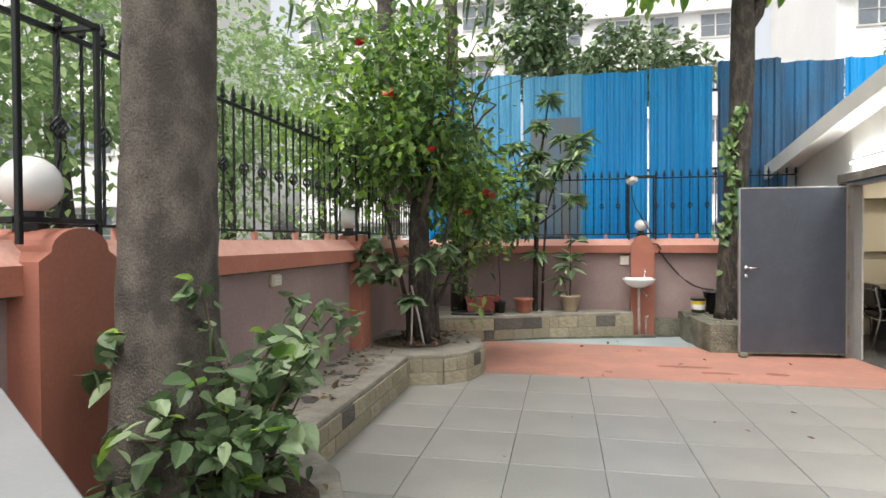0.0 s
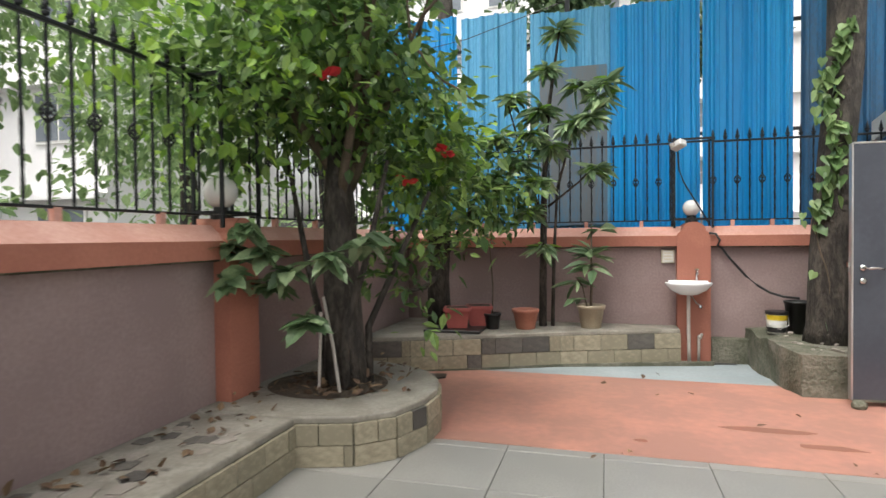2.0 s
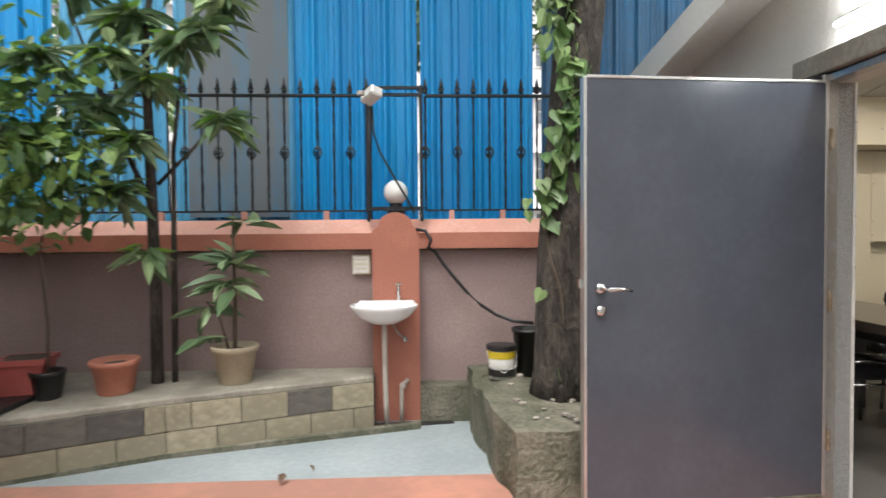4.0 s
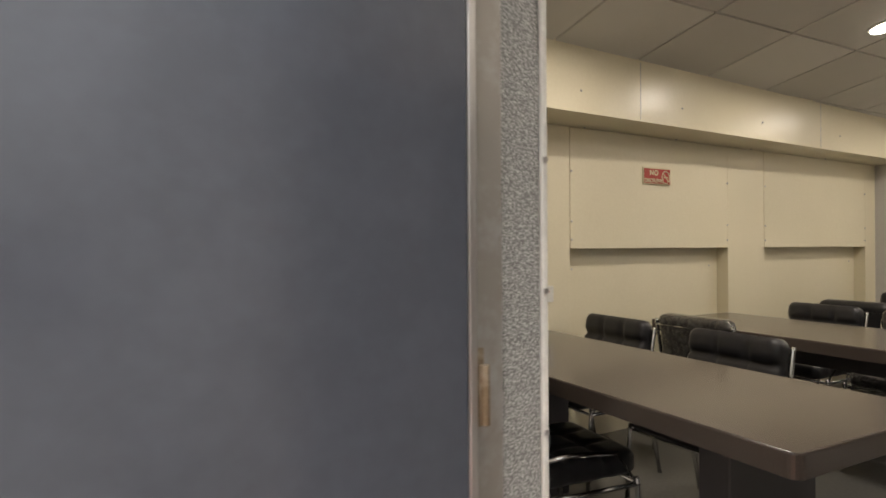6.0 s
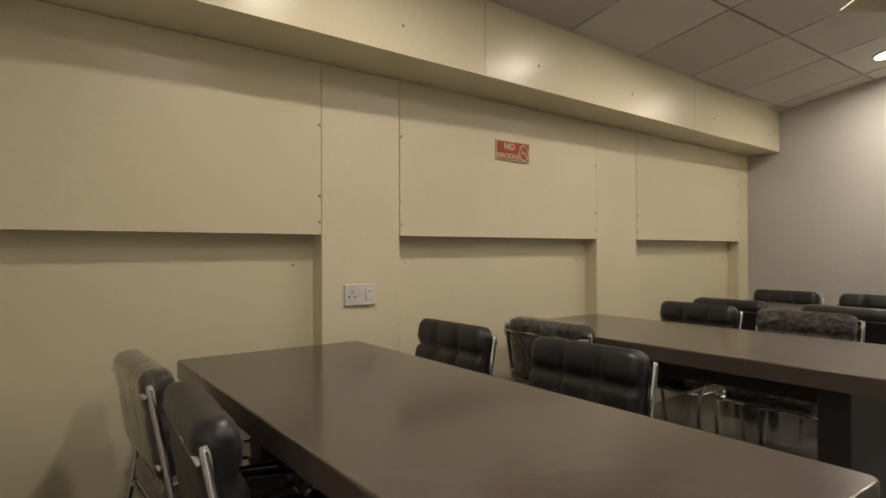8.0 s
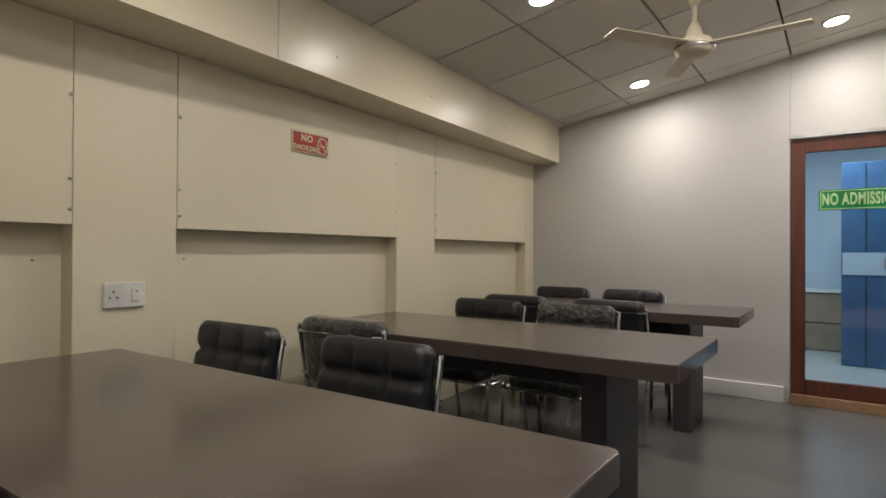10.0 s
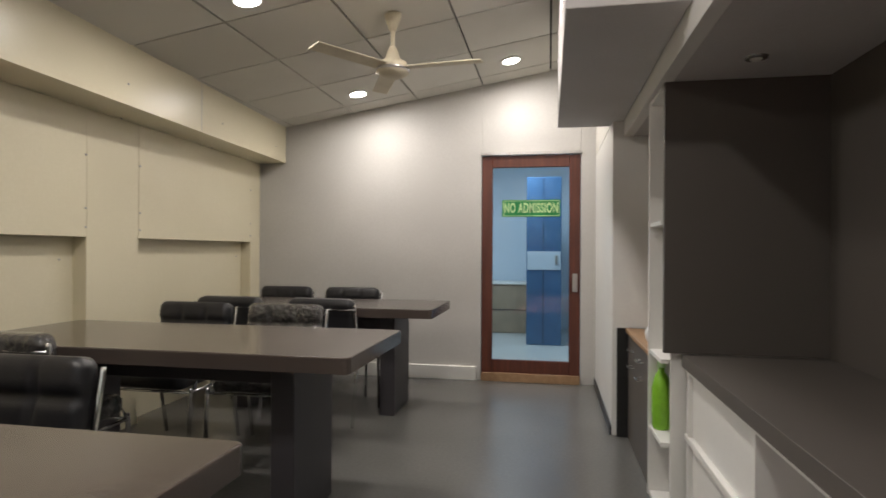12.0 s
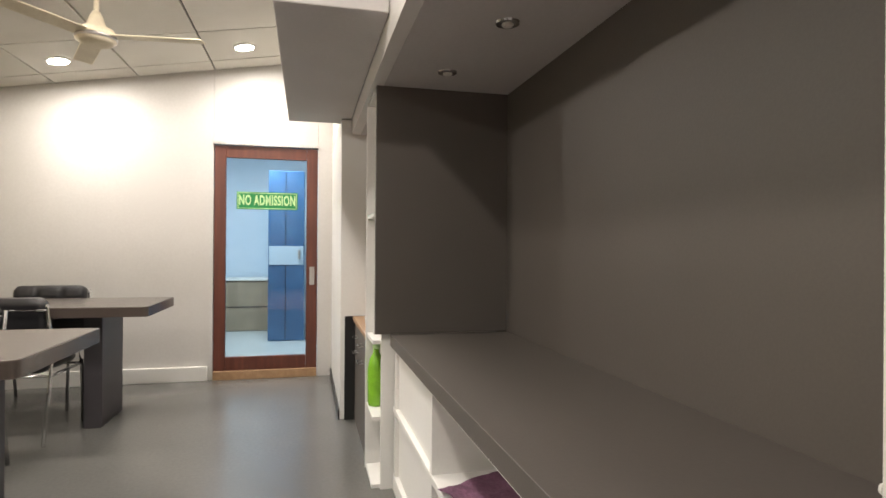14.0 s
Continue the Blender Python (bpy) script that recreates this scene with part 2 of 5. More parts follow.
def thing(name, label, category, group="", at=(0, 0, 0), turn=0):
    ob = new(name)
    ob.empty_display_size = 0.1
    ob.matrix_world = pose(*at, 0, 0, turn)
    return tagged(ob, label, category, group)


def box(x0, x1, y0, y1, z0, z1, bevel=0.0, bm=None, seg=1):
    bm = bm or bmesh.new()
    r = bmesh.ops.create_cube(bm, size=1.0, matrix=Matrix.LocRotScale(((x0 + x1) / 2, (y0 + y1) / 2, (z0 + z1) / 2), None, (abs(x1 - x0), abs(y1 - y0), abs(z1 - z0))))
    if bevel:
        edges = list({e for v in r["verts"] for e in v.link_edges})
        bmesh.ops.bevel(bm, geom=edges, offset=bevel, segments=seg, affect='EDGES', profile=0.5)
    return bm


def prism(points, z0, z1, bm=None, bevel=0.0):
    """A flat polygon in plan, raised from z0 to z1."""
    bm = bm or bmesh.new()
    vs = [bm.verts.new((x, y, z0)) for x, y in points]
    f = bm.faces.new(vs)
    r = bmesh.ops.extrude_face_region(bm, geom=[f])
    up = [g for g in r["geom"] if isinstance(g, bmesh.types.BMVert)]
    bmesh.ops.translate(bm, verts=up, vec=(0, 0, z1 - z0))
    if bevel:
        top = [e for e in bm.edges if all(abs(v.co.z - z1) < 1e-5 for v in e.verts)]
        bmesh.ops.bevel(bm, geom=top, offset=bevel, segments=2, affect='EDGES', profile=0.5)
    return bm


def side_prism(points, x0, x1):
    """A polygon given in (y, z), drawn out along x."""
    bm = bmesh.new()
    a = [bm.verts.new((x0, y, z)) for y, z in points]
    b = [bm.verts.new((x1, y, z)) for y, z in points]
    bm.faces.new(a)
    bm.faces.new(b[::-1])
    for i in range(len(points)):
        j = (i + 1) % len(points)
        bm.faces.new((a[i], a[j], b[j], b[i]))
    return bm


def tube(points, radii, n=8, bm=None, wob=0.0, caps=True):
    bm = bm or bmesh.new()
    pts = [Vector(p) for p in points]
    if not hasattr(radii, "__len__"):
        radii = [radii] * len(pts)
    rings = []
    for i, p in enumerate(pts):
        d = (pts[min(i + 1, len(pts) - 1)] - pts[max(i - 1, 0)]).normalized()
        a = d.orthogonal().normalized() if abs(d.z) < 0.95 else (Vector((1, 0, 0)) - d * d.x).normalized()
        b = d.cross(a)
        ring = []
        for k in range(n):
            t = 2 * math.pi * k / n
            r = radii[i] * (1 + (wob * noise.noise(Vector((math.cos(t) * 1.7, math.sin(t) * 1.7, i * 0.37))) if wob else 0))
            ring.append(bm.verts.new(p + a * (r * math.cos(t)) + b * (r * math.sin(t))))
        rings.append(ring)
    for r0, r1 in zip(rings, rings[1:]):
        for k in range(n):
            bm.faces.new((r0[k], r0[(k + 1) % n], r1[(k + 1) % n], r1[k]))
    if caps:
        bm.faces.new(rings[0][::-1])
        bm.faces.new(rings[-1])
    return bm


def lathe(profile, n=24, at=(0, 0, 0), bm=None):
    bm = bm or bmesh.new()
    rings = []
    for r, z in profile:
        rings.append([bm.verts.new((at[0] + r * math.cos(2 * math.pi * k / n), at[1] + r * math.sin(2 * math.pi * k / n), at[2] + z)) for k in range(n)])
    for r0, r1 in zip(rings, rings[1:]):
        for k in range(n):
            bm.faces.new((r0[k], r0[(k + 1) % n], r1[(k + 1) % n], r1[k]))
    bm.faces.new(rings[0][::-1])
    bm.faces.new(rings[-1])
    return bm


def ball(r, at, bm=None, seg=16, squash=1.0):
    bm = bm or bmesh.new()
    bmesh.ops.create_uvsphere(bm, u_segments=seg, v_segments=max(6, seg // 2), radius=r, matrix=Matrix.Translation(at) @ Matrix.Diagonal((1, 1, squash, 1)))
    return bm


def text_mesh(words, size, material, name, parent, m, label=""):
    cu = bpy.data.curves.new("lettering", 'FONT')
    cu.body, cu.size, cu.align_x, cu.align_y, cu.extrude, cu.offset = words, size, 'CENTER', 'CENTER', 0.001, size * 0.036
    cu.space_character = 1.12
    tmp = bpy.data.objects.new("lettering", cu)
    me = bpy.data.meshes.new_from_object(tmp)
    bpy.data.objects.remove(tmp)
    me.materials.append(material)
    ob = new(name, me)
    ob.parent = parent
    ob.matrix_local = m
    return tagged(ob, label)


OUTLINES = {"plain": [(0.35, 1.0), (0.7, 0.7)],
            "ovate": [(0.06, 0.45), (0.24, 1.0), (0.33, 0.9), (0.5, 0.92), (0.58, 0.74), (0.76, 0.56), (0.83, 0.34)],
            "heart": [(-0.13, 0.5), (0.04, 0.95), (0.3, 1.0), (0.6, 0.62), (0.84, 0.22)]}


def leaves(name, spots, size, material, parent=None, droop=0.5, slim=0.32, seed=1, label="", kind="", shape="plain"):
    """Leaves at (place, outward direction) spots, one mesh."""
    rng = np.random.default_rng(seed)
    n = len(spots)
    pos = np.array([s[0] for s in spots], float)
    out = np.array([s[1] for s in spots], float)
    out += rng.normal(0, 0.55, (n, 3))
    out[:, 2] -= droop * rng.random(n)
    out /= np.linalg.norm(out, axis=1)[:, None] + 1e-9
    side = np.cross(out, rng.normal(0, 0.35, (n, 3)) + np.array([0, 0, 1.0]))
    side /= np.linalg.norm(side, axis=1)[:, None] + 1e-9
    up = np.cross(side, out)
    ln = (size * (0.6 + 0.7 * rng.random(n)))[:, None]
    w = ln * slim
    half = OUTLINES[shape]
    k = len(half)
    m = 2 * k + 3
    curl = 0.10 + 0.10 * rng.random((n, 1))
    v = np.empty((n, m, 3))
    v[:, 0] = pos
    v[:, k + 1] = pos + out * ln - up * ln * curl
    for i, (u, q) in enumerate(half):
        bend = up * ln * (0.06 * q - curl * u * u)
        v[:, 1 + i] = pos + out * ln * u - side * w * q + bend
        v[:, m - 2 - i] = pos + out * ln * u + side * w * q + bend
    v[:, m - 1] = pos + out * ln * 0.5 - up * ln * (0.03 + 0.25 * curl)
    base = (np.arange(n) * m)[:, None, None]
    fan = [[i, m - 1, (i + 1) % (m - 1)] for i in range(m - 1)]
    faces = (base + np.array(fan)[None]).reshape(-1, 3)
    me = bpy.data.meshes.new(name)
    me.from_pydata(v.reshape(-1, 3).tolist(), [], faces.tolist())
    me.materials.append(material)
    ob = new(name, me)
    if parent:
        ob.parent = parent
    return tagged(ob, label, kind=kind)


def cloud(blobs, n, seed, shell=0.55):
    """n spots in clumps within ellipsoids given as (centre, radii)."""
    rng = np.random.default_rng(seed)
    vol = np.array([b[1][0] * b[1][1] * b[1][2] for b in blobs]) ** 0.7
    pick = rng.choice(len(blobs), n // 9 + 1, p=vol / vol.sum())
    res = []
    for k in pick:
        c, r = np.array(blobs[k][0], float), np.array(blobs[k][1], float)
        d = rng.normal(0, 1, 3)
        d /= np.linalg.norm(d)
        rad = shell + (1.1 - shell) * rng.random() ** 0.8
        cc = c + d * r * rad
        for _ in range(9):
            res.append((cc + rng.normal(0, 0.085, 3) * (1 + 0.5 * r.mean()), d * 0.6 + rng.normal(0, 0.3, 3)))
    return res


def branchy(rng, start, d, length, r, depth, out, tips):
    pts = [Vector(start)]
    rad = [r]
    d = Vector(d).normalized()
    steps = 5
    for i in range(steps):
        d = (d + Vector(rng.normal(0, 0.16, 3)) + Vector((0, 0, 0.05))).normalized()
        pts.append(pts[-1] + d * (length / steps))
        rad.append(r * (1 - 0.55 * (i + 1) / steps))
    out.append((pts, rad))
    if depth == 0:
        tips.extend((p, d) for p in pts[1:])
        return
    for _ in range(3):
        i = int(rng.integers(2, steps + 1))
        nd = (d + Vector(rng.normal(0, 0.6, 3))).normalized()
        branchy(rng, pts[i], nd, length * 0.68, rad[i] * 0.75, depth - 1, out, tips)


# ---- ground and courtyard floor ----
bm = bmesh.new()
bmesh.ops.create_grid(bm, x_segments=8, y_segments=8, size=400, matrix=Matrix.Translation((0, 0, -0.25)))
tagged(part("ground", bm, ASPHALT), "grey dusty ground around the compound", "ground", kind="structure")
tagged(part("floor_bed", box(-3.1, 2.62, -6, 4.8, -0.2, -0.006), GROUT), "dark grouted bed under the courtyard tiles", "floor", kind="structure")
bm = side_prism([(4.80, -0.2), (4.80, 0.002), (7.0, -0.042), (7.0, -0.2)], -3.1, 2.62)
tagged(part("floor_red", bm, REDFLOOR), "worn red oxide painted courtyard floor", "floor", kind="structure")
bm = side_prism([(7.0, -0.2), (7.0, -0.044), (8.15, -0.066), (8.15, -0.2)], -3.1, 2.62)
tagged(part("floor_blue", bm, BLUEFLOOR), "blue-grey painted strip beside the wash basin", "floor", kind="structure")

# ---- compound walls ----
def compound_wall(name, m, length):
    """Wall along local x with its face at y = 0, coping leaning out by 0.1."""
    ob = new(name, mesh_of(name, box(0, length, 0, 0.22, -0.25, 1.24), MAUVE))
    ob.matrix_world = m
    tagged(ob, "mauve plastered compound wall with terracotta coping", "wall", kind="structure")
    prof = [(-0.085, 1.235), (-0.085, 1.355), (0.06, 1.46), (0.3, 1.46), (0.3, 1.235)]
    bmc = bmesh.new()
    a = [bmc.verts.new((0, y, z)) for y, z in prof]
    b = [bmc.verts.new((length, y, z)) for y, z in prof]
    for i in range(len(prof)):
        j = (i + 1) % len(prof)
        bmc.faces.new((a[i], a[j], b[j], b[i]))
    bmc.faces.new(a)
    bmc.faces.new(b)
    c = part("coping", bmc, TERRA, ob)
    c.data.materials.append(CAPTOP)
    # Upward faces take the paler pink.
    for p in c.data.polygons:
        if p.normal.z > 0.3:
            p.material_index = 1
    part("drip_line", box(0, length, -0.05, 0.0, 1.222, 1.236), CONC, ob)
    return ob


compound_wall("wall_north", pose(-3.12, 8.15, 0), 5.74)
west = compound_wall("wall_west", pose(-3.1, -6, 0, 0, 0, 90), 14.15)
# Added wall behind the start, unseen; low so the door reflects sky.
tagged(part("wall_south", box(-3.3, 2.9, -6.2, -6, -0.25, 1.24), MAUVE), "unseen plain mauve wall added to close the yard", "wall", kind="structure")


def pillar(x0, x1, y0, y1, name, axis):
    """A terracotta pillar with a rounded arch head."""
    ob = thing(name, "terracotta painted wall pillar with rounded head", "pillar")
    ob["kind"] = "structure"
    n = 12
    if axis == 'x':
        c, w = (x0 + x1) / 2, (x1 - x0) / 2
    else:
        c, w = (y0 + y1) / 2, (y1 - y0) / 2
    pts = [(c - w, -0.1), (c + w, -0.1), (c + w, 1.37)]
    pts += [(c + w * 0.72 * math.cos(math.pi * k / n), 1.41 + 0.10 * math.sin(math.pi * k / n)) for k in range(n + 1)]
    pts += [(c - w, 1.37)]
    if axis == 'x':
        bm = side_prism(pts, y0, y1)
        bmesh.ops.transform(bm, matrix=Matrix(((0, 1, 0, 0), (1, 0, 0, 0), (0, 0, 1, 0), (0, 0, 0, 1))), verts=bm.verts)
    else:
        bm = side_prism(pts, x0, x1)
    part("shaft", bm, TERRA, ob)
    return ob


pillar(0.15, 0.50, 8.045, 8.40, "wall_pillar", 'x')
pillar(-3.34, -2.98, 4.30, 4.62, "wall_pillar", 'y')
pillar(-3.34, -2.94, 0.50, 0.92, "wall_pillar", 'y')


# ---- iron fence ----
def twisted(bm, x, z0, z1, y=0.0, s=0.007):
    n = 14
    prev = None
    for i in range(n + 1):
        a = i * 0.7
        z = z0 + (z1 - z0) * i / n
        ring = [bm.verts.new((x + s * 1.4 * math.cos(a + k * math.pi / 2), y + s * 1.4 * math.sin(a + k * math.pi / 2), z)) for k in range(4)]
        if prev:
            for k in range(4):
                bm.faces.new((prev[k], prev[(k + 1) % 4], ring[(k + 1) % 4], ring[k]))
        prev = ring
    return bm


bar_a = twisted(bmesh.new(), 0, 1.53, 2.42)
bar_a = mesh_of("bar", bar_a, IRON)
bm = twisted(bmesh.new(), 0, 1.53, 2.42)
for k in range(6):
    pts = [(0.035 * math.sin(math.pi * i / 8) * math.cos(k * 1.047 + i * 0.35), 0.035 * math.sin(math.pi * i / 8) * math.sin(k * 1.047 + i * 0.35), 1.93 + 0.11 * i / 8) for i in range(9)]
    tube(pts, 0.005, 4, bm)
ball(0.012, (0, 0, 1.985), bm, 6)
bar_b = mesh_of("bar", bm, IRON)
bm = lathe([(0.006, 0), (0.02, 0.012), (0.02, 0.024), (0.008, 0.034), (0.017, 0.06), (0.012, 0.085), (0.002, 0.125)], 6, (0, 0, 2.44))
box(-0.024, 0.024, -0.004, 0.004, 2.47, 2.485, 0, bm)
finial = mesh_of("finial", bm, IRON)


def fence(name, m, x0, x1, step, label, z=0.0):
    ob = thing(name, label, "fence")
    ob.matrix_world = m
    part("top_rail", box(x0, x1, -0.016, 0.016, 2.415, 2.437, 0.003), IRON, ob)
    part("bottom_rail", box(x0, x1, -0.014, 0.014, 1.522, 1.538, 0.003), IRON, ob)
    n = int((x1 - x0) / step)
    for i in range(n + 1):
        x = x0 + (x1 - x0) * i / n
        b = new("bar", bar_b if i % 2 == 0 else bar_a)
        f = new("finial", finial)
        for o in (b, f):
            o.parent = ob
            o.location = (x, 0, 0)
    for i in range(5):
        x = x0 + (x1 - x0) * (i + 0.5) / 5
        part("stud", box(x - 0.02, x + 0.02, -0.02, 0.02, 1.45, 1.53), CAPTOP, ob)
    return ob


fence("iron_fence", pose(-3.12, 8.27, 0), 0.05, 3.22, 0.125, "black wrought-iron railing on the compound wall")
fence("iron_fence", pose(-3.12, 8.27, 0), 3.68, 5.70, 0.125, "black wrought-iron railing on the compound wall")
fence("iron_fence", pose(-3.2, 0, 0, 0, 0, 90), 0.86, 4.30, 0.128, "black wrought-iron railing with basket twists")
fence("iron_fence", pose(-3.2, 0, 0, 0, 0, 90), 4.86, 8.2, 0.128, "black wrought-iron railing with basket twists")
fence("iron_fence", pose(-3.2, 0, 0, 0, 0, 90), -5.9, 0.22, 0.14, "black wrought-iron railing with basket twists")


def lamp_cage(x, y, turn, r=0.115):
    cage = thing("lamp_cage", "black iron bracket frame round a pillar lamp", "railing", at=(x, y, 0), turn=turn)
    for sx in (-0.2, 0.2):
        for sy in (-0.16, 0.06):
            part("post", box(sx - 0.012, sx + 0.012, sy - 0.012, sy + 0.012, 1.44, 2.46, 0.003), IRON, cage)
    for z in (1.53, 2.43):
        bm = box(-0.21, 0.21, -0.175, -0.145, z, z + 0.022)
        box(-0.21, 0.21, 0.045, 0.075, z, z + 0.022, 0, bm)
        box(-0.215, -0.185, -0.145, 0.045, z, z + 0.022, 0, bm)
        box(0.185, 0.215, -0.145, 0.045, z, z + 0.022, 0, bm)
        part("frame", bm, IRON, cage)
    lamp = thing("globe_lamp", "white opal globe lamp on the wall pillar", "lamp", "globe lamps", at=(x, y, 0), turn=turn)
    part("base", lathe([(0.07, 1.50), (0.07, 1.53), (0.05, 1.54), (0.05, 1.585)], 16), BLACKP, lamp)
    part("globe", ball(r, (0, 0, 1.575 + r), None, 24), GLOBE, lamp, smooth=True)


lamp_cage(0.325, 8.24, 0, 0.095)
lamp_cage(-3.17, 4.48, 90)
lamp_cage(-3.17, 0.68, 90, 0.125)

# security camera on the cage
cctv = thing("security_camera", "small white security camera on the railing", "camera")
bm = box(-0.05, 0.05, -0.10, 0.06, -0.04, 0.04, 0.012)
b = part("housing", bm, PLASTICW, cctv)
b.matrix_local = pose(0.15, 8.02, 2.36, -20, 15, 35)
part("bracket", tube([(0.15, 8.03, 2.33), (0.13, 8.08, 2.30), (0.125, 8.08, 1.9)], 0.012, 8), PVC, cctv)
part("lens", lathe([(0.028, 0), (0.028, 0.03)], 12, (0.09, 7.935, 2.35)), PVC, cctv)
part("cable", tube([(0.16, 8.06, 2.3), (0.17, 8.04, 2.1), (0.22, 8.03, 1.95), (0.33, 8.02, 1.75), (0.42, 8.03, 1.6), (0.47, 8.03, 1.5)], 0.009, 6), BLACKP, cctv, smooth=True)

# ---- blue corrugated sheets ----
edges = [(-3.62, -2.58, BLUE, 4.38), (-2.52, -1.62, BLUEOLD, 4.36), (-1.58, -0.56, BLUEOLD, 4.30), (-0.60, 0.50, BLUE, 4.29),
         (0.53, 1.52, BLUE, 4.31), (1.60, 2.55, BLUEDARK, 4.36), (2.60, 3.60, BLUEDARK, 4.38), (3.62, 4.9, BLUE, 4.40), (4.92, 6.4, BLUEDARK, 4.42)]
hoarding = thing("sheet_hoarding", "tall bright blue corrugated metal sheet hoarding", "fence")
for i, (xa, xb, m, top) in enumerate(edges):
    bm = bmesh.new()
    n = int((xb - xa) / 0.018)
    rows = []
    for k in range(n + 1):
        x = xa + (xb - xa) * k / n
        u = (x * 1000) % 205
        d = 0.042 if u < 34 else (0.042 * (1 - (u - 34) / 16) if u < 50 else (0.042 * (u - 189) / 16 if u > 189 else 0.0))
        if 90 < u < 104 or 134 < u < 148:
            d += 0.009
        tz = top + 0.012 * math.sin(x * 9 + i)
        back = 0.35 if xa > 2.58 else 0.0
        rows.append([bm.verts.new((x, 8.8 + back - d + 0.012 * (i % 2) + 0.01 * math.sin(z * 1.3 + i), z)) for z in (-0.2, 1.0, 2.0, 3.0, tz)])
    for r0, r1 in zip(rows, rows[1:]):
        for j in range(4):
            bm.faces.new((r0[j], r1[j], r1[j + 1], r0[j + 1]))
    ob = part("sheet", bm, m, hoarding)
    sol = ob.modifiers.new("thick", 'SOLIDIFY')
    sol.thickness = 0.003
part("sheet", box(-1.45, -0.6, 8.735, 8.745, 1.5, 3.55), mat("rusty_grey_sheet", (0.04, 0.19, 0.33), (0.13, 0.15, 0.165), 0.6, 2, 25, 0.2, streak=(3, 3, 0.4)), hoarding, "rusty grey patch sheet")
for z in (1.4, 2.6, 3.9):
    part("rail", box(-3.6, 2.56, 8.84, 8.88, z, z + 0.04), IRON, hoarding)
    part("rail", box(2.57, 6.4, 9.19, 9.23, z, z + 0.04), IRON, hoarding)
for x in (-3.4, -1.1, 1.5, 3.7):
    yp = 9.19 if x > 2.6 else 8.84
    part("post", box(x - 0.03, x + 0.03, yp, yp + 0.06, -0.25, 4.5 if x > -1.2 and x < 0 else 4.2), IRON, hoarding)

# ---- stone bench along the west wall, planter bed, back bench ----
def bench(name, outline, top, label):
    ob = thing(name, label, "bench")
    part("core", prism(outline, -0.1, top - 0.04), CONC, ob)
    part("slab", prism([(x, y) for x, y in outline], top - 0.038, top, None, 0.012), KOTA, ob)
    return ob


brick_mesh = mesh_of("cladding_stone", box(-0.5, 0.5, -0.5, 0.5, -0.5, 0.5, 0.03), CLAD)
brick_dark = mesh_of("cladding_stone", box(-0.5, 0.5, -0.5, 0.5, -0.5, 0.5, 0.03), CLADDARK)


def clad(ob, p, q, z0, z1, rows, width, seed):
    """Stone tiles on an upright face from p to q in plan; the outside lies to the right of p to q."""
    rng = random.Random(seed)
    p, q = Vector(p), Vector(q)
    d = (q - p)
    ln = d.length
    d.normalize()
    nrm = Vector((d.y, -d.x))
    h = (z1 - z0) / rows
    for r in range(rows):
        s = -width * (0.5 if r % 2 else 0.0)
        while s < ln:
            a, b = max(s, 0), min(s + width, ln)
            s += width
            if b - a < 0.04:
                continue
            me = brick_dark if rng.random() < 0.085 else brick_mesh
            o = new("cladding_stone", me)
            o.parent = ob
            c = p + d * ((a + b) / 2) + nrm * (0.008 + 0.004 * rng.random())
            o.matrix_local = Matrix.LocRotScale((c.x, c.y, z0 + h * (r + 0.5)), Euler((0, 0, math.atan2(d.y, d.x))), (b - a - 0.006, 0.024, h - 0.006))


wb = bench("stone_bench", [(-3.1, -1.2), (-1.86, -1.2), (-1.86, 1.0), (-2.0, 1.3), (-2.43, 1.75), (-2.42, 4.12), (-3.1, 4.12)], 0.29, "stone-clad planter bench with grey slab top along the wall")
bedpts = [(-3.1, 4.12), (-2.42, 4.12), (-2.08, 4.22), (-1.88, 4.40), (-1.78, 4.68), (-1.77, 4.95), (-1.84, 5.22), (-2.0, 5.45), (-2.25, 5.62), (-2.5, 5.70), (-3.1, 5.70)]
bed = bench("planter_bed", bedpts, 0.30, "rounded stone-clad planter bed with slab rim round a tree")
bm = bmesh.new()
bmesh.ops.create_circle(bm, cap_ends=True, segments=40, radius=1.0)
bmesh.ops.inset_region(bm, faces=bm.faces, thickness=0.12)
bmesh.ops.poke(bm, faces=[f for f in bm.faces if len(f.verts) > 4])
bmesh.ops.subdivide_edges(bm, edges=bm.edges, cuts=3, use_grid_fill=True)
for v in bm.verts:
    r = v.co.length
    v.co = Vector((-2.58 + 0.44 * v.co.x, 4.88 + 0.40 * v.co.y, 0.304 + 0.04 * max(0.0, 0.95 - r)))
    v.co.z += 0.02 * noise.noise(v.co * 11) if r < 0.9 else 0.0
part("soil", bm, SOIL, bed)
back_pts = [(-3.1, 6.55), (-2.6, 6.75), (-1.9, 7.03), (-1.11, 7.40), (0.16, 7.86), (0.16, 8.15), (-3.1, 8.15)]
backb = bench("back_bench", back_pts, 0.325, "low stone-clad ledge with pots along the back wall")
part("kerb_strip", prism([(-2.6, 6.72), (-1.9, 7.0), (-1.11, 7.37), (0.5, 7.84), (0.5, 7.90), (-1.12, 7.43), (-1.92, 7.06), (-2.6, 6.79)], -0.07, -0.02), CONC, backb)
part("plinth", box(0.5, 0.9, 8.0, 8.15, -0.1, 0.21, 0.006), CONC, backb)

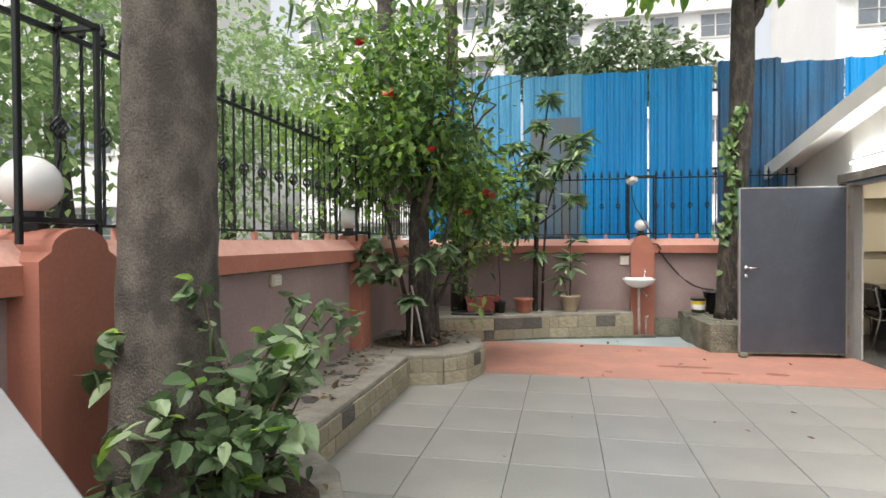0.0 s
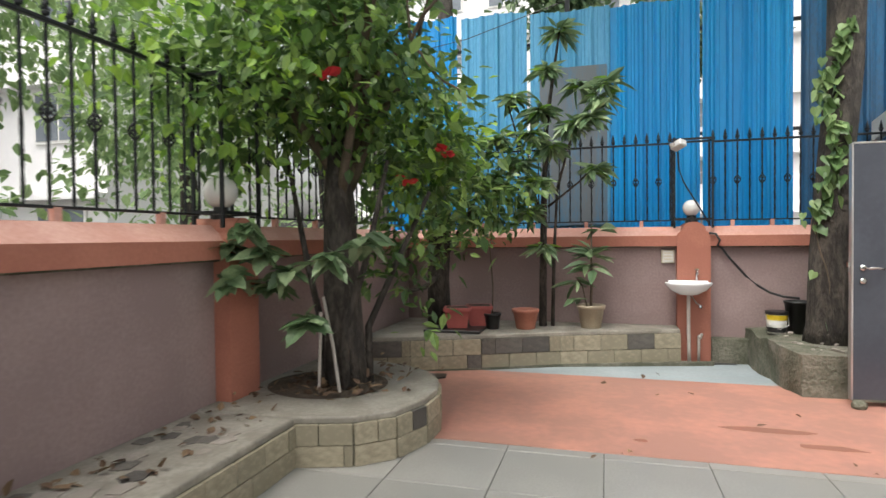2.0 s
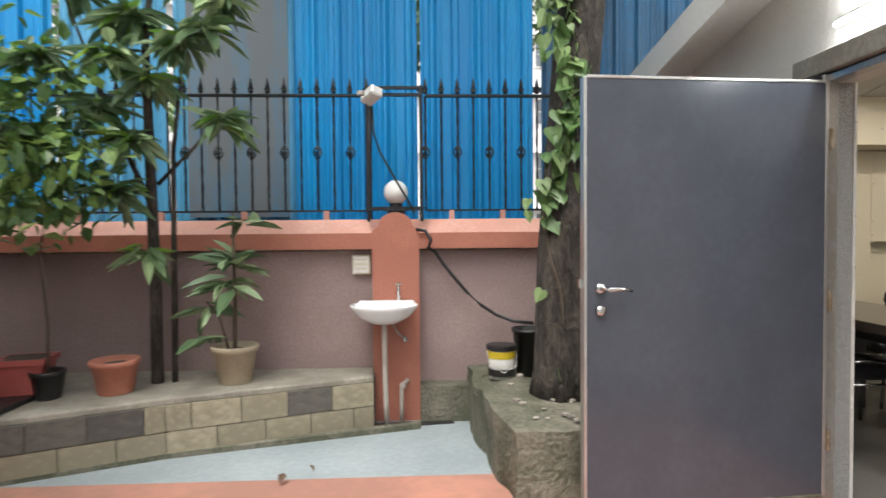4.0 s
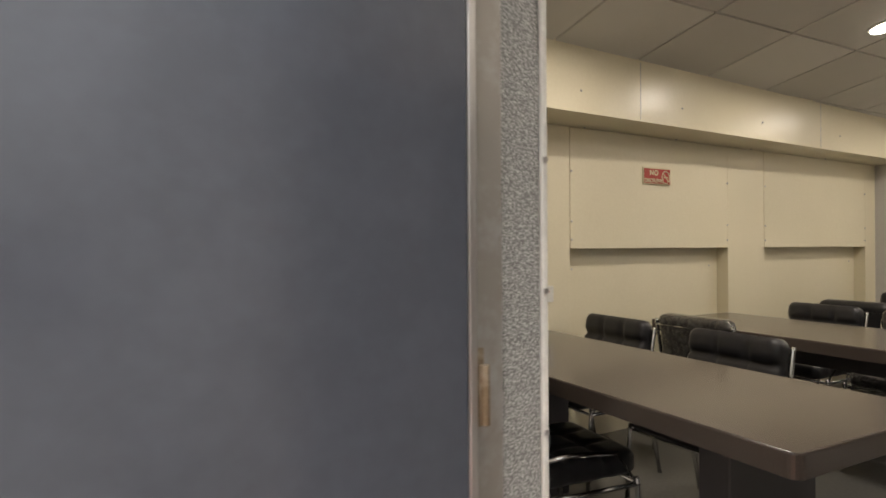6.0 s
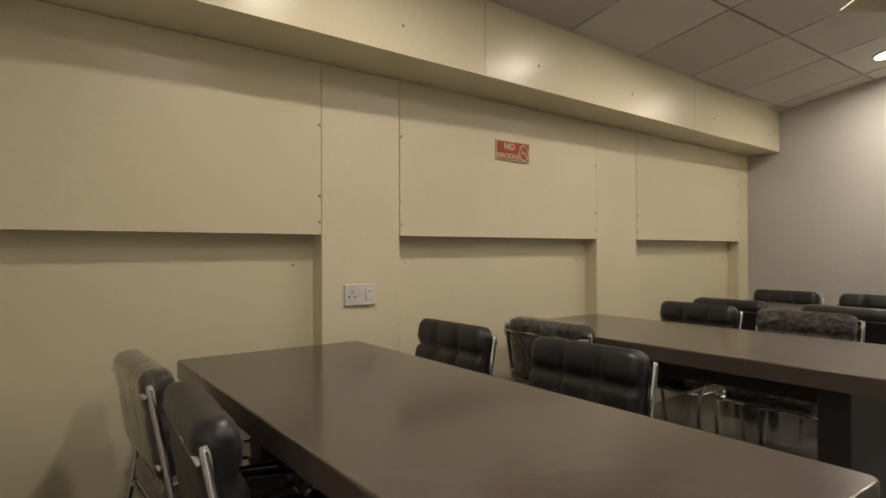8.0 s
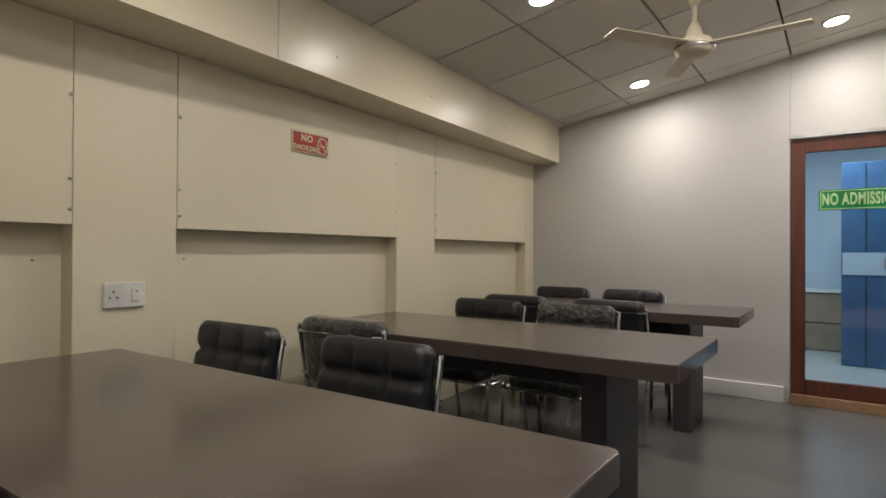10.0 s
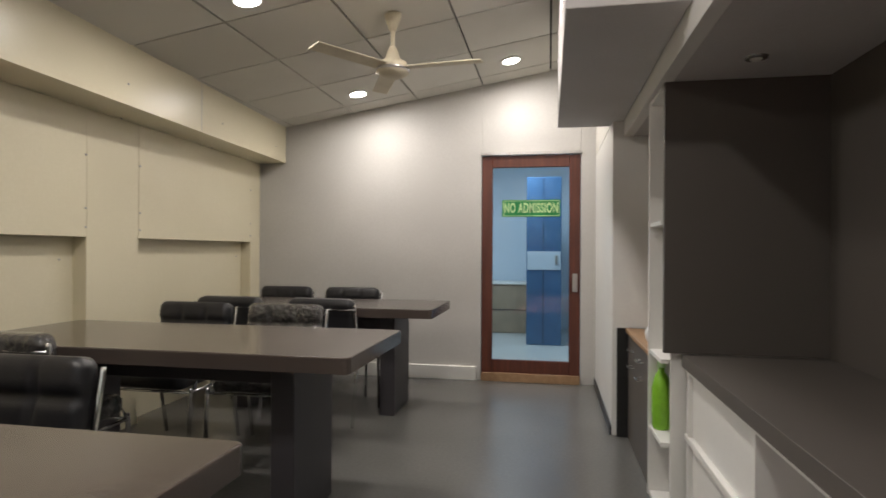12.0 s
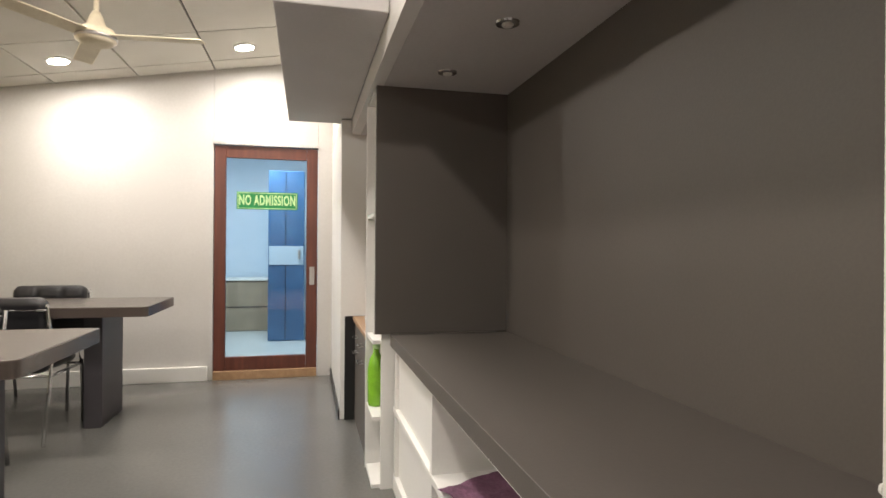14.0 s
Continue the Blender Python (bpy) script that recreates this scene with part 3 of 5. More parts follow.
# ---- rocky plinth round the second tree ----
bm = prism([(0.86, 8.15), (0.87, 7.6), (0.92, 7.0), (0.98, 6.62), (1.5, 6.66), (2.62, 6.72), (2.62, 8.15)], -0.1, 0.33)
bmesh.ops.subdivide_edges(bm, edges=bm.edges, cuts=7, use_grid_fill=True)
bmesh.ops.triangulate(bm, faces=bm.faces)
for v in bm.verts:
    k = noise.noise(v.co * 3.1) * 0.03 + noise.noise(v.co * 9) * 0.012
    v.co.x += k
    v.co.y += k * 0.5 if v.co.y > 6.7 else -abs(k) * 0.5
    if v.co.z > 0.3:
        v.co.z += noise.noise(v.co * 5) * 0.035
plinth = tagged(part("tree_plinth", bm, CONC), "rough mossy concrete plinth at the foot of a tree", "plinth")
rub = bmesh.new()
rng = np.random.default_rng(5)
for _ in range(24):
    p = (0.98 + rng.random() * 0.5, 6.75 + rng.random() * 1.0, 0.345)
    s = 0.008 + 0.018 * rng.random()
    bmesh.ops.create_icosphere(rub, subdivisions=1, radius=s, matrix=Matrix.Translation(p) @ Matrix.Diagonal((1.3, 1, 0.6, 1)))
tagged(part("rubble", rub, RUBBLE), "loose grey rubble chips on the plinth", "rubble", kind="stuff")

# ---- house: room walls, roof ----
def ptop(y):
    return ceil_z(y) + 0.10


tagged(part("wall_gable_north", side_prism([(6.645, -0.2), (8.72, -0.2), (8.72, ptop(8.72)), (6.645, ptop(6.645))], 2.62, 2.74), WHITEWALL), "white plastered gable wall beside the door", "wall", kind="structure")
tagged(part("wall_gable_head", side_prism([(5.36, 2.10), (6.643, 2.10), (6.643, ptop(6.643)), (5.36, ptop(5.36))], 2.62, 2.74), WHITEWALL), "white plastered wall above the door", "wall", kind="structure")
tagged(part("wall_gable_south", side_prism([(-6, -0.2), (5.358, -0.2), (5.358, ptop(5.36)), (4.4, ptop(4.4)), (-6, ptop(4.4))], 2.62, 2.74), WHITEWALL), "white plastered house wall", "wall", kind="structure")
tagged(part("wall_room_north", prism([(2.742, 8.70), (8.55, 8.892), (8.55, 8.932), (2.742, 8.74)], -0.2, 2.6), CREAM), "cream outer wall behind the panelling", "wall", kind="structure")
bm = side_prism([(4.4, -0.2), (5.56, -0.2), (5.56, ptop(5.56)), (4.4, ptop(4.4))], 8.435, 8.55)
tagged(part("wall_east_south", bm, ENDWALL), "pale grey end wall", "wall", kind="structure")
tagged(part("wall_east_head", side_prism([(5.562, 2.09), (6.478, 2.09), (6.478, ptop(6.48)), (5.562, ptop(5.56))], 8.435, 8.55), ENDWALL), "pale grey wall above the glass door", "wall", kind="structure")
tagged(part("wall_east_north", side_prism([(6.48, -0.2), (8.888, -0.2), (8.888, ptop(8.888)), (6.48, ptop(6.48))], 8.435, 8.55), ENDWALL), "pale grey painted end wall of the room", "wall", kind="structure")
tagged(part("wall_room_south", box(2.742, 8.434, 4.4, 4.5, -0.2, 3.1), CHARCOAL), "dark laminate wall behind the counter", "wall", kind="structure")
tagged(part("floor_room", prism([(2.60, 4.5), (8.435, 4.5), (8.435, 8.886), (2.742, 8.698), (2.60, 8.698)], -0.2, FL), ROOMFLOOR), "smooth grey floor of the meeting room", "floor", kind="structure")
roof = tagged(part("roof", side_prism([(8.66, ptop(8.66) + 0.004), (4.3, ptop(4.3) + 0.004), (4.3, ptop(4.3) + 0.14), (8.66, ptop(8.66) + 0.14)], 2.34, 8.6), WHITEWALL), "white sloping concrete roof slab", "roof", kind="structure")
part("verge", side_prism([(8.68, ptop(8.68) - 0.07), (4.3, ptop(4.3) - 0.07), (4.3, ptop(4.3) + 0.15), (8.68, ptop(8.68) + 0.15)], 2.27, 2.338), WHITEWALL, roof)

# suspended ceiling with grooves, one mesh
bm = bmesh.new()
ys = [8.47, 8.39, 7.75, 7.10, 6.47, 5.84, 5.2]
xs = [2.74, 3.42, 4.10, 4.78, 5.46, 6.14, 6.82, 7.50, 8.18, 8.435]
for y0, y1 in zip(ys, ys[1:]):
    for x0, x1 in zip(xs, xs[1:]):
        g = 0.008
        vs = [bm.verts.new(c) for c in ((x0 + g, y0 - g, ceil_z(y0 - g)), (x1 - g, y0 - g, ceil_z(y0 - g)), (x1 - g, y1 + g, ceil_z(y1 + g)), (x0 + g, y1 + g, ceil_z(y1 + g)))]
        f = bm.faces.new(vs)
        r = bmesh.ops.extrude_face_region(bm, geom=[f])
        bmesh.ops.translate(bm, verts=[q for q in r["geom"] if isinstance(q, bmesh.types.BMVert)], vec=(0, 0, 0.02))
cl = tagged(part("ceiling", bm, CEILTILE), "sloping ceiling of large pale tiles with dark grooves", "ceiling", kind="structure")
tagged(part("ceiling_backing", side_prism([(8.74, ceil_z(8.74) + 0.024), (4.5, ceil_z(4.5) + 0.024), (4.5, ceil_z(4.5) + 0.06), (8.74, ceil_z(8.74) + 0.06)], 2.742, 8.434), CEILGAP), "dark backing above the ceiling tiles", "ceiling", kind="structure")

# lintel and tube light over the door, steps, granite door surround
tagged(part("lintel", box(2.52, 2.618, 5.15, 6.78, 2.14, 2.25, 0.006), KOTA), "weathered grey lintel ledge above the door", "lintel", kind="structure")
tl = thing("tube_light", "slim white tube light above the door", "lamp")
part("batten", box(2.585, 2.617, 5.5, 6.55, 2.36, 2.40, 0.004), PLASTICW, tl)
part("tube", tube([(2.57, 5.53, 2.37), (2.57, 6.52, 2.37)], 0.013, 10), TUBEGLOW, tl)
step = [(2.6, 4.35)] + [(2.6 - 0.55 * math.sin(math.pi * k / 10), 4.62 - 0.27 * math.cos(math.pi * k / 10)) for k in range(1, 10)] + [(2.6, 4.9)]
tagged(part("door_step", prism(step, -0.05, 0.13, None, 0.02), CONC), "rounded grey cement step at the house wall", "step")
door = thing("door_1", "wide grey laminate door standing open on steel frame", "door", at=(2.515, 6.515, 0), turn=4.0)
door["kind"] = "structure"
part("leaf", box(-1.235, -0.012, -0.02, 0.02, 0.025, 2.075, 0.003), DOORGREY, door)
part("edge_strip", box(-1.252, -1.2352, -0.023, 0.023, 0.02, 2.08, 0.002), STEEL, door)
part("edge_strip", box(-1.235, -0.012, -0.023, 0.023, 2.0752, 2.09, 0.002), STEEL, door)
part("edge_strip", box(-0.0118, 0.004, -0.023, 0.023, 0.02, 2.08, 0.002), STEEL, door)
part("bottom_rail", box(-1.235, -0.012, -0.022, 0.022, 0.008, 0.0248), CONC, door)
h = part("handle", tube([(-1.17, -0.02, 1.085), (-1.17, -0.065, 1.085), (-1.14, -0.07, 1.082), (-1.09, -0.068, 1.085), (-1.03, -0.066, 1.075)], [0.011, 0.011, 0.010, 0.009, 0.007], 10), CHROME, door, "chrome lever handle", True)
bm = lathe([(0.024, 0), (0.024, 0.012), (0.01, 0.016)], 16)
k = part("rose", bm, CHROME, door, smooth=True)
k.matrix_local = pose(-1.17, -0.02, 1.085, 90)
k = part("lock", lathe([(0.024, 0), (0.024, 0.016), (0.012, 0.02)], 16), CHROME, door, smooth=True)
k.matrix_local = pose(-1.17, -0.02, 0.98, 90)
part("latch", box(-1.27, -1.25, -0.012, 0.012, 1.09, 1.13), CHROME, door)
for z in (0.25, 0.95, 1.75):
    part("hinge_plate", box(0.022, 0.062, 0.017, 0.0215, z - 0.02, z + 0.12, 0.001), RUST, door)
    part("hinge", tube([(0.012, -0.03, z), (0.012, -0.03, z + 0.1)], 0.009, 8), RUST, door)
fr = thing("door_frame", "brushed steel and granite door frame", "door frame")
fr["kind"] = "structure"
part("steel_jamb", box(2.522, 2.60, 6.535, 6.63, -0.05, 2.13, 0.004), ALU, fr)
# Black strip added to block the daylight slit between door and jamb.
part("gap_filler", box(2.46, 2.5215, 6.545, 6.60, -0.04, 2.12), BLACKP, fr)
part("granite_jamb", box(2.602, 2.719, 6.585, 6.63, FL, 2.10, 0.002), GRANITE, fr)
part("white_edge", box(2.720, 2.736, 6.580, 6.643, FL, 2.10, 0.003), PLASTICW, fr)
part("granite_jamb", box(2.602, 2.742, 5.33, 5.365, FL, 2.10, 0.002), GRANITE, fr)
part("steel_head", box(2.55, 2.62, 5.36, 6.55, 2.095, 2.13, 0.003), STEEL, fr)
for z in (0.42, 0.88, 1.16, 1.42, 1.9):
    b = part("screw", lathe([(0.006, 0), (0.006, 0.003)], 8), STEEL, fr)
    b.matrix_local = pose(2.728, 6.580, z, 90)

# ---- room: panelled north wall ----
pw = thing("panelled_wall", "cream laminate wall panelling with low recesses", "wall")
pw["kind"] = "structure"
part("niche_back", box(2.742, 8.434, 8.715, 8.739, FL, 1.24), CREAM, pw)
xn = [(2.742, 4.052), (4.487, 6.125), (6.60, 8.24)]
piers = [(4.052, 4.487), (6.125, 6.60), (8.24, 8.434)]
for a, b in piers:
    part("pier", box(a, b, 8.612, 8.714, FL, 2.04, 0.002), CREAM, pw)
for a, b in xn:
    part("panel", box(a + 0.003, b - 0.003, 8.610, 8.714, 1.24, 2.04, 0.002), CREAM, pw)
part("beam", prism([(2.742, 8.22), (8.432, 8.47), (8.432, 8.88), (2.742, 8.69)], 2.042, 2.46), CREAM, pw)
bm = bmesh.new()
for a, b in xn:
    for x in (a + 0.012, b - 0.012):
        for z in (1.30, 1.42, 1.75):
            bmesh.ops.create_uvsphere(bm, u_segments=6, v_segments=4, radius=0.008, matrix=Matrix.Translation((x, 8.608, z)))
    for x in (a + 0.1, b - 0.1):
        bmesh.ops.create_uvsphere(bm, u_segments=6, v_segments=4, radius=0.007, matrix=Matrix.Translation((x, 8.713, 1.1)))
for x in (3.2, 4.3, 5.2, 6.1, 7.2, 8.2):
    bmesh.ops.create_uvsphere(bm, u_segments=6, v_segments=4, radius=0.007, matrix=Matrix.Translation((x, 8.468 - 0.044 * (8.43 - x), 2.17)))
    bmesh.ops.create_uvsphere(bm, u_segments=6, v_segments=4, radius=0.008, matrix=Matrix.Translation((x + 0.3, 8.59, 2.04)))
part("screw_heads", bm, STEEL, pw)
# the north wall runs slightly out of square with the room
for ob in pw.children:
    if not ob.name.startswith("beam"):
        for v in ob.data.vertices:
            if v.co.y > 8.52:
                v.co.y += 0.033 * (v.co.x - 4.2)
for x in (4.8, 6.9):
    part("seam", box(x, x + 0.003, 8.467 - 0.044 * (8.43 - x), 8.475 - 0.044 * (8.43 - x), 2.05, 2.41), STEEL, pw)
tagged(part("skirting", box(8.40, 8.434, 6.52, 8.70, FL, FL + 0.13, 0.004), WHITELAM), "chipped white skirting at the end wall", "skirting", kind="structure")

sw = thing("wall_socket", "white double socket plate on the panelled pier", "socket")
part("plate", box(4.165, 4.335, 8.598, 8.611, 0.90, 1.005, 0.004), PLASTICW, sw)
part("switch", box(4.275, 4.31, 8.592, 8.5978, 0.925, 0.98, 0.002), PLASTICW, sw)
for dx, dz in ((4.20, 0.965), (4.215, 0.94), (4.185, 0.94)):
    part("pin_hole", box(dx, dx + 0.007, 8.5965, 8.599, dz, dz + 0.008), BLACKP, sw)
part("pin_hole", box(4.292, 4.298, 8.591, 8.593, 0.965, 0.972), SIGNRED, sw)

ns = thing("no_smoking_sign", "small red no smoking sign with cream border", "sign")
part("board", box(5.128, 5.405, 8.600, 8.609, 1.690, 1.812, 0.002), SIGNCREAM, ns)
part("field", box(5.138, 5.395, 8.597, 8.600, 1.698, 1.802), SIGNRED, ns)
text_mesh("NO", 0.052, SIGNCREAM, "lettering", ns, pose(5.232, 8.595, 1.772, 90, 0, 0))
text_mesh("SMOKING", 0.040, SIGNCREAM, "lettering", ns, pose(5.232, 8.595, 1.716, 90, 0, 0))
bm = tube([(5.350 + 0.038 * math.cos(2 * math.pi * k / 24), 8.596, 1.744 + 0.045 * math.sin(2 * math.pi * k / 24)) for k in range(25)], 0.005, 5)
tube([(5.323, 8.596, 1.776), (5.377, 8.596, 1.712)], 0.004, 5, bm)
box(5.330, 5.370, 8.594, 8.597, 1.740, 1.748, 0, bm)
part("symbol", bm, SIGNCREAM, ns)
ns.location = (0.033, 0.034, 0.008)


# ---- tables ----
def table(x0, x1, y0, y1, label):
    ob = thing("meeting_table", label, "table", "meeting tables", at=((x0 + x1) / 2, (y0 + y1) / 2, FL))
    w, l = (x1 - x0) / 2, (y1 - y0) / 2
    pts = []
    for cx, cy, a0 in ((w, l, 0), (-w, l, 90), (-w, -l, 180), (w, -l, 270)):
        for k in range(6):
            a = radians(a0 + 18 * k)
            pts.append((cx - math.copysign(0.028, cx) + 0.028 * math.cos(a), cy - math.copysign(0.028, cy) + 0.028 * math.sin(a)))
    part("tabletop", prism(pts, 0.745, 0.81, None, 0.006), TABLE, ob)
    for s in (-1, 1):
        y = s * (l - 0.37)
        part("leg", box(-0.21, 0.23, y - 0.055, y + 0.055, 0, 0.744, 0.004), TABLELEG, ob)
    part("apron", box(-0.02, 0.02, -l + 0.45, l - 0.45, 0.60, 0.744, 0.003), TABLELEG, ob)
    return ob


table(3.40, 4.18, 6.49, 8.50, "dark brown laminate meeting table near the entrance")
table(5.13, 5.94, 6.60, 8.55, "dark brown laminate meeting table between two chair rows")
table(6.95, 7.72, 6.65, 8.55, "dark brown laminate meeting table near the end wall")


# ---- chairs ----
def pad(w, h, d, cols, rows, puff=0.018):
    """An upholstered pad with stitched squares: width along y, height along z, thickness along x."""
    bm = bmesh.new()
    nu, nv = cols * 9, rows * 9
    grid = []
    for side in (1, -1):
        g = []
        for i in range(nu + 1):
            col = []
            for j in range(nv + 1):
                u, v = i / nu, j / nv
                eu, ev = min(u, 1 - u) * w, min(v, 1 - v) * h
                r = 0.05
                fall = 1.0
                if eu < r:
                    fall = min(fall, math.sqrt(max(0, 1 - (1 - eu / r) ** 2)))
                if ev < r:
                    fall = min(fall, math.sqrt(max(0, 1 - (1 - ev / r) ** 2)))
                du = min(abs(u - c / cols) for c in range(1, cols)) * w
                dv = min(abs(v - c / rows - (0.12 if rows == 2 else 0.0)) for c in range(1, rows)) * h
                q = 1.0 - max(math.exp(-(dv / 0.016) ** 2), math.exp(-(du / 0.014) ** 2) * math.exp(-(dv / 0.09) ** 2))
                t = (d / 2) * (0.35 + 0.65 * fall) + (puff * q if side == 1 else 0.004 * q)
                y, z = (u - 0.5) * w, (v - 0.5) * h
                cu, cv = abs(y) - (w / 2 - r), abs(z) - (h / 2 - r)
                if cu > 0 and cv > 0:
                    m = max(cu, cv)
                    k = m / math.hypot(cu, cv)
                    y = math.copysign(w / 2 - r + cu * k, y)
                    z = math.copysign(h / 2 - r + cv * k, z)
                col.append(bm.verts.new((side * t, y, z)))
            g.append(col)
        for i in range(nu):
            for j in range(nv):
                bm.faces.new((g[i][j], g[i + 1][j], g[i + 1][j + 1], g[i][j + 1]))
        grid.append(g)
    a, b = grid
    ring = [(i, 0) for i in range(nu)] + [(nu, j) for j in range(nv)] + [(i, nv) for i in range(nu, 0, -1)] + [(0, j) for j in range(nv, 0, -1)]
    for k in range(len(ring)):
        (i, j), (p, q) = ring[k], ring[(k + 1) % len(ring)]
        bm.faces.new((a[i][j], a[p][q], b[p][q], b[i][j]))
    return bm


def chair(label, cover):
    ob = thing("conference_chair", label, "chair", "chairs round the meeting tables")
    s = part("seat", pad(0.45, 0.48, 0.08, 3, 3), cover, ob, smooth=True)
    s.matrix_local = pose(0.02, 0, 0.46, 0, -90, 0)
    b = part("backrest", pad(0.50, 0.33, 0.07, 3, 2, 0.024), cover, ob, smooth=True)
    b.matrix_local = pose(-0.225, 0, 0.715, 0, -9, 0)
    for s in (-1, 1):
        y = s * 0.264
        part("rear_leg", tube([(-0.30, y, 0.0), (-0.215, y, 0.40), (-0.20, y, 0.50), (-0.262, y, 0.83), (-0.266, y, 0.845)], [0.0115] * 4 + [0.008], 8), CHROME, ob, smooth=True)
        part("front_leg", tube([(0.24, y, 0.0), (0.215, y, 0.40), (0.21, y, 0.43)], 0.0115, 8), CHROME, ob, smooth=True)
        part("side_rail", tube([(-0.215, y, 0.405), (0.215, y, 0.405)], 0.010, 8), CHROME, ob, smooth=True)
        part("arm", tube([(-0.215, y, 0.55), (-0.10, y * 1.08, 0.565), (0.1, y * 1.08, 0.545), (0.2, y, 0.42)], 0.009, 8), CHROME, ob, smooth=True)
    for x, z in ((-0.272, 0.81), (-0.235, 0.60), (0.215, 0.405), (-0.215, 0.405)):
        part("crossbar", tube([(x, -0.264, z), (x, 0.264, z)], 0.008, 8), CHROME, ob, smooth=True)
    return ob


plain = chair("black leatherette chair with chrome tube frame", LEATHER)
wrapped = chair("black chair still wrapped in clear plastic", WRAP)
plain.matrix_world = pose(4.36, 8.31, FL, 0, 0, 180)
wrapped.matrix_world = pose(6.22, 7.50, FL, 0, 0, 180)
for x, y, a, src in ((4.38, 7.52, 181, plain), (5.25, 8.10, 3, wrapped), (6.2, 8.12, 180, plain),
                     (7.10, 8.14, 0, plain), (7.10, 7.42, -3, plain), (7.85, 8.28, 180, plain), (7.85, 7.62, 182, plain),
                     (3.47, 8.20, 2, wrapped), (3.49, 7.55, -4, plain)):
    copy_thing(src, pose(x, y, FL, 0, 0, a))

# ---- ceiling fan and downlights ----
fan = thing("ceiling_fan", "cream three-blade ceiling fan at rest", "fan", at=(6.55, 6.83, 0))
zc = ceil_z(6.83)
part("canopy", lathe([(0.055, 0.0), (0.05, -0.03), (0.028, -0.09), (0.02, -0.11)], 20, (0, 0, zc)), IVORY, fan, smooth=True)
part("rod", tube([(0, 0, zc - 0.1), (0, 0, zc - 0.24)], 0.014, 10), IVORY, fan)
part("motor", lathe([(0.02, 0.13), (0.035, 0.10), (0.05, 0.05), (0.09, 0.03), (0.105, 0.0), (0.105, -0.035), (0.08, -0.055), (0.05, -0.065)], 28, (0, 0, zc - 0.34)), IVORY, fan, smooth=True)
part("trim_ring", lathe([(0.107, 0.0), (0.109, -0.01), (0.107, -0.02)], 28, (0, 0, zc - 0.35)), STEEL, fan, smooth=True)
for k in range(3):
    b = part("blade", box(0.09, 0.58, -0.055, 0.055, -0.004, 0.004, 0.003), IVORY, fan)
    b.matrix_local = pose(0, 0, zc - 0.345, 8, 0, 25 + 120 * k)
for i, (lx, ly) in enumerate(LAMPS):
    dl = thing("downlight", "round recessed ceiling downlight, lit", "lamp", "downlights", at=(lx, ly, ceil_z(ly)))
    r = part("rim", lathe([(0.085, 0), (0.085, -0.008), (0.07, -0.012)], 24), PLASTICW, dl)
    r.matrix_local = pose(0, 0, 0, -9.4)
    r = part("disc", lathe([(0.07, -0.0125), (0.07, -0.015)], 24), LAMPGLOW, dl)
    r.matrix_local = pose(0, 0, 0, -9.4)

# ---- glass door in the end wall and room behind ----
gd = thing("door_2", "reddish wooden door with a full glass pane", "door", at=(8.44, 6.02, FL))
gd["kind"] = "structure"
for a, b in ((-0.455, -0.355), (0.355, 0.455)):
    part("stile", box(0, 0.045, a, b, 0.0, 2.12, 0.004), WOOD, gd)
part("top_rail", box(0, 0.045, -0.354, 0.354, 2.01, 2.12, 0.003), WOOD, gd)
part("bottom_rail", box(0, 0.045, -0.354, 0.354, 0.08, 0.20, 0.003), WOOD, gd)
part("threshold", box(-0.03, 0.09, -0.455, 0.455, 0.0, 0.078, 0.003), WOODLT, gd)
pane = part("pane", box(0.018, 0.026, -0.354, 0.354, 0.20, 2.01), GLASS, gd)
pane.visible_shadow = False
part("closer_rail", box(-0.03, 0.05, -0.46, 0.46, 2.125, 2.15), STEEL, gd)
part("pull_plate", box(-0.012, 0.0, -0.43, -0.385, 0.85, 1.02, 0.003), STEEL, gd)
na = thing("no_admission_sign", "green no admission sticker on the glass door", "sign")
part("board", box(8.448, 8.456, 5.745, 6.285, 1.485, 1.645), SIGNGREEN, na)
for z in (1.492, 1.632):
    part("border", box(8.445, 8.448, 5.755, 6.275, z, z + 0.006), SIGNLIME, na)
for y in (5.755, 6.269):
    part("border", box(8.445, 8.448, y, y + 0.006, 1.4985, 1.6315), SIGNLIME, na)
t = text_mesh("NO ADMISSION", 0.125, SIGNLIME, "lettering", na, pose(8.446, 6.015, 1.565, 90, 0, -90) @ Matrix.Diagonal((0.515, 1, 1, 1)))
tagged(part("floor_back", box(8.55, 12.2, 4.6, 8.2, -0.2, FL - 0.004), PALETILE), "pale tiled floor of the back room", "floor", kind="structure")
tagged(part("wall_back", box(12.2, 12.3, 4.6, 8.2, -0.2, 2.9), PALEBLUE), "pale blue wall of the back room", "wall", kind="structure")
tagged(part("wall_back_side", box(8.55, 12.2, 4.6, 4.7, -0.2, 2.9), PALEBLUE), "pale blue side wall of the back room", "wall", kind="structure")
tagged(part("wall_back_north", box(8.55, 12.2, 8.1, 8.2, -0.2, 2.9), PALEBLUE), "pale blue side wall of the back room", "wall", kind="structure")
tagged(part("ceiling_back", box(8.551, 12.2, 4.7, 8.1, 2.75, 2.9), WHITEWALL), "white ceiling of the back room", "ceiling", kind="structure")
# Fill light and panel added out of view to brighten the back room.
blamp = new("back_room_fill", bpy.data.lights.new("back_room_fill", 'AREA'))
blamp.data.size, blamp.data.energy, blamp.data.color = 0.6, 25, (0.85, 0.93, 1.0)
blamp.matrix_world = look((10.2, 6.3, 2.7), (10.2, 6.3, 0))
fx = thing("ceiling_panel_light", "unseen square panel added over the back room fill light", "lamp")
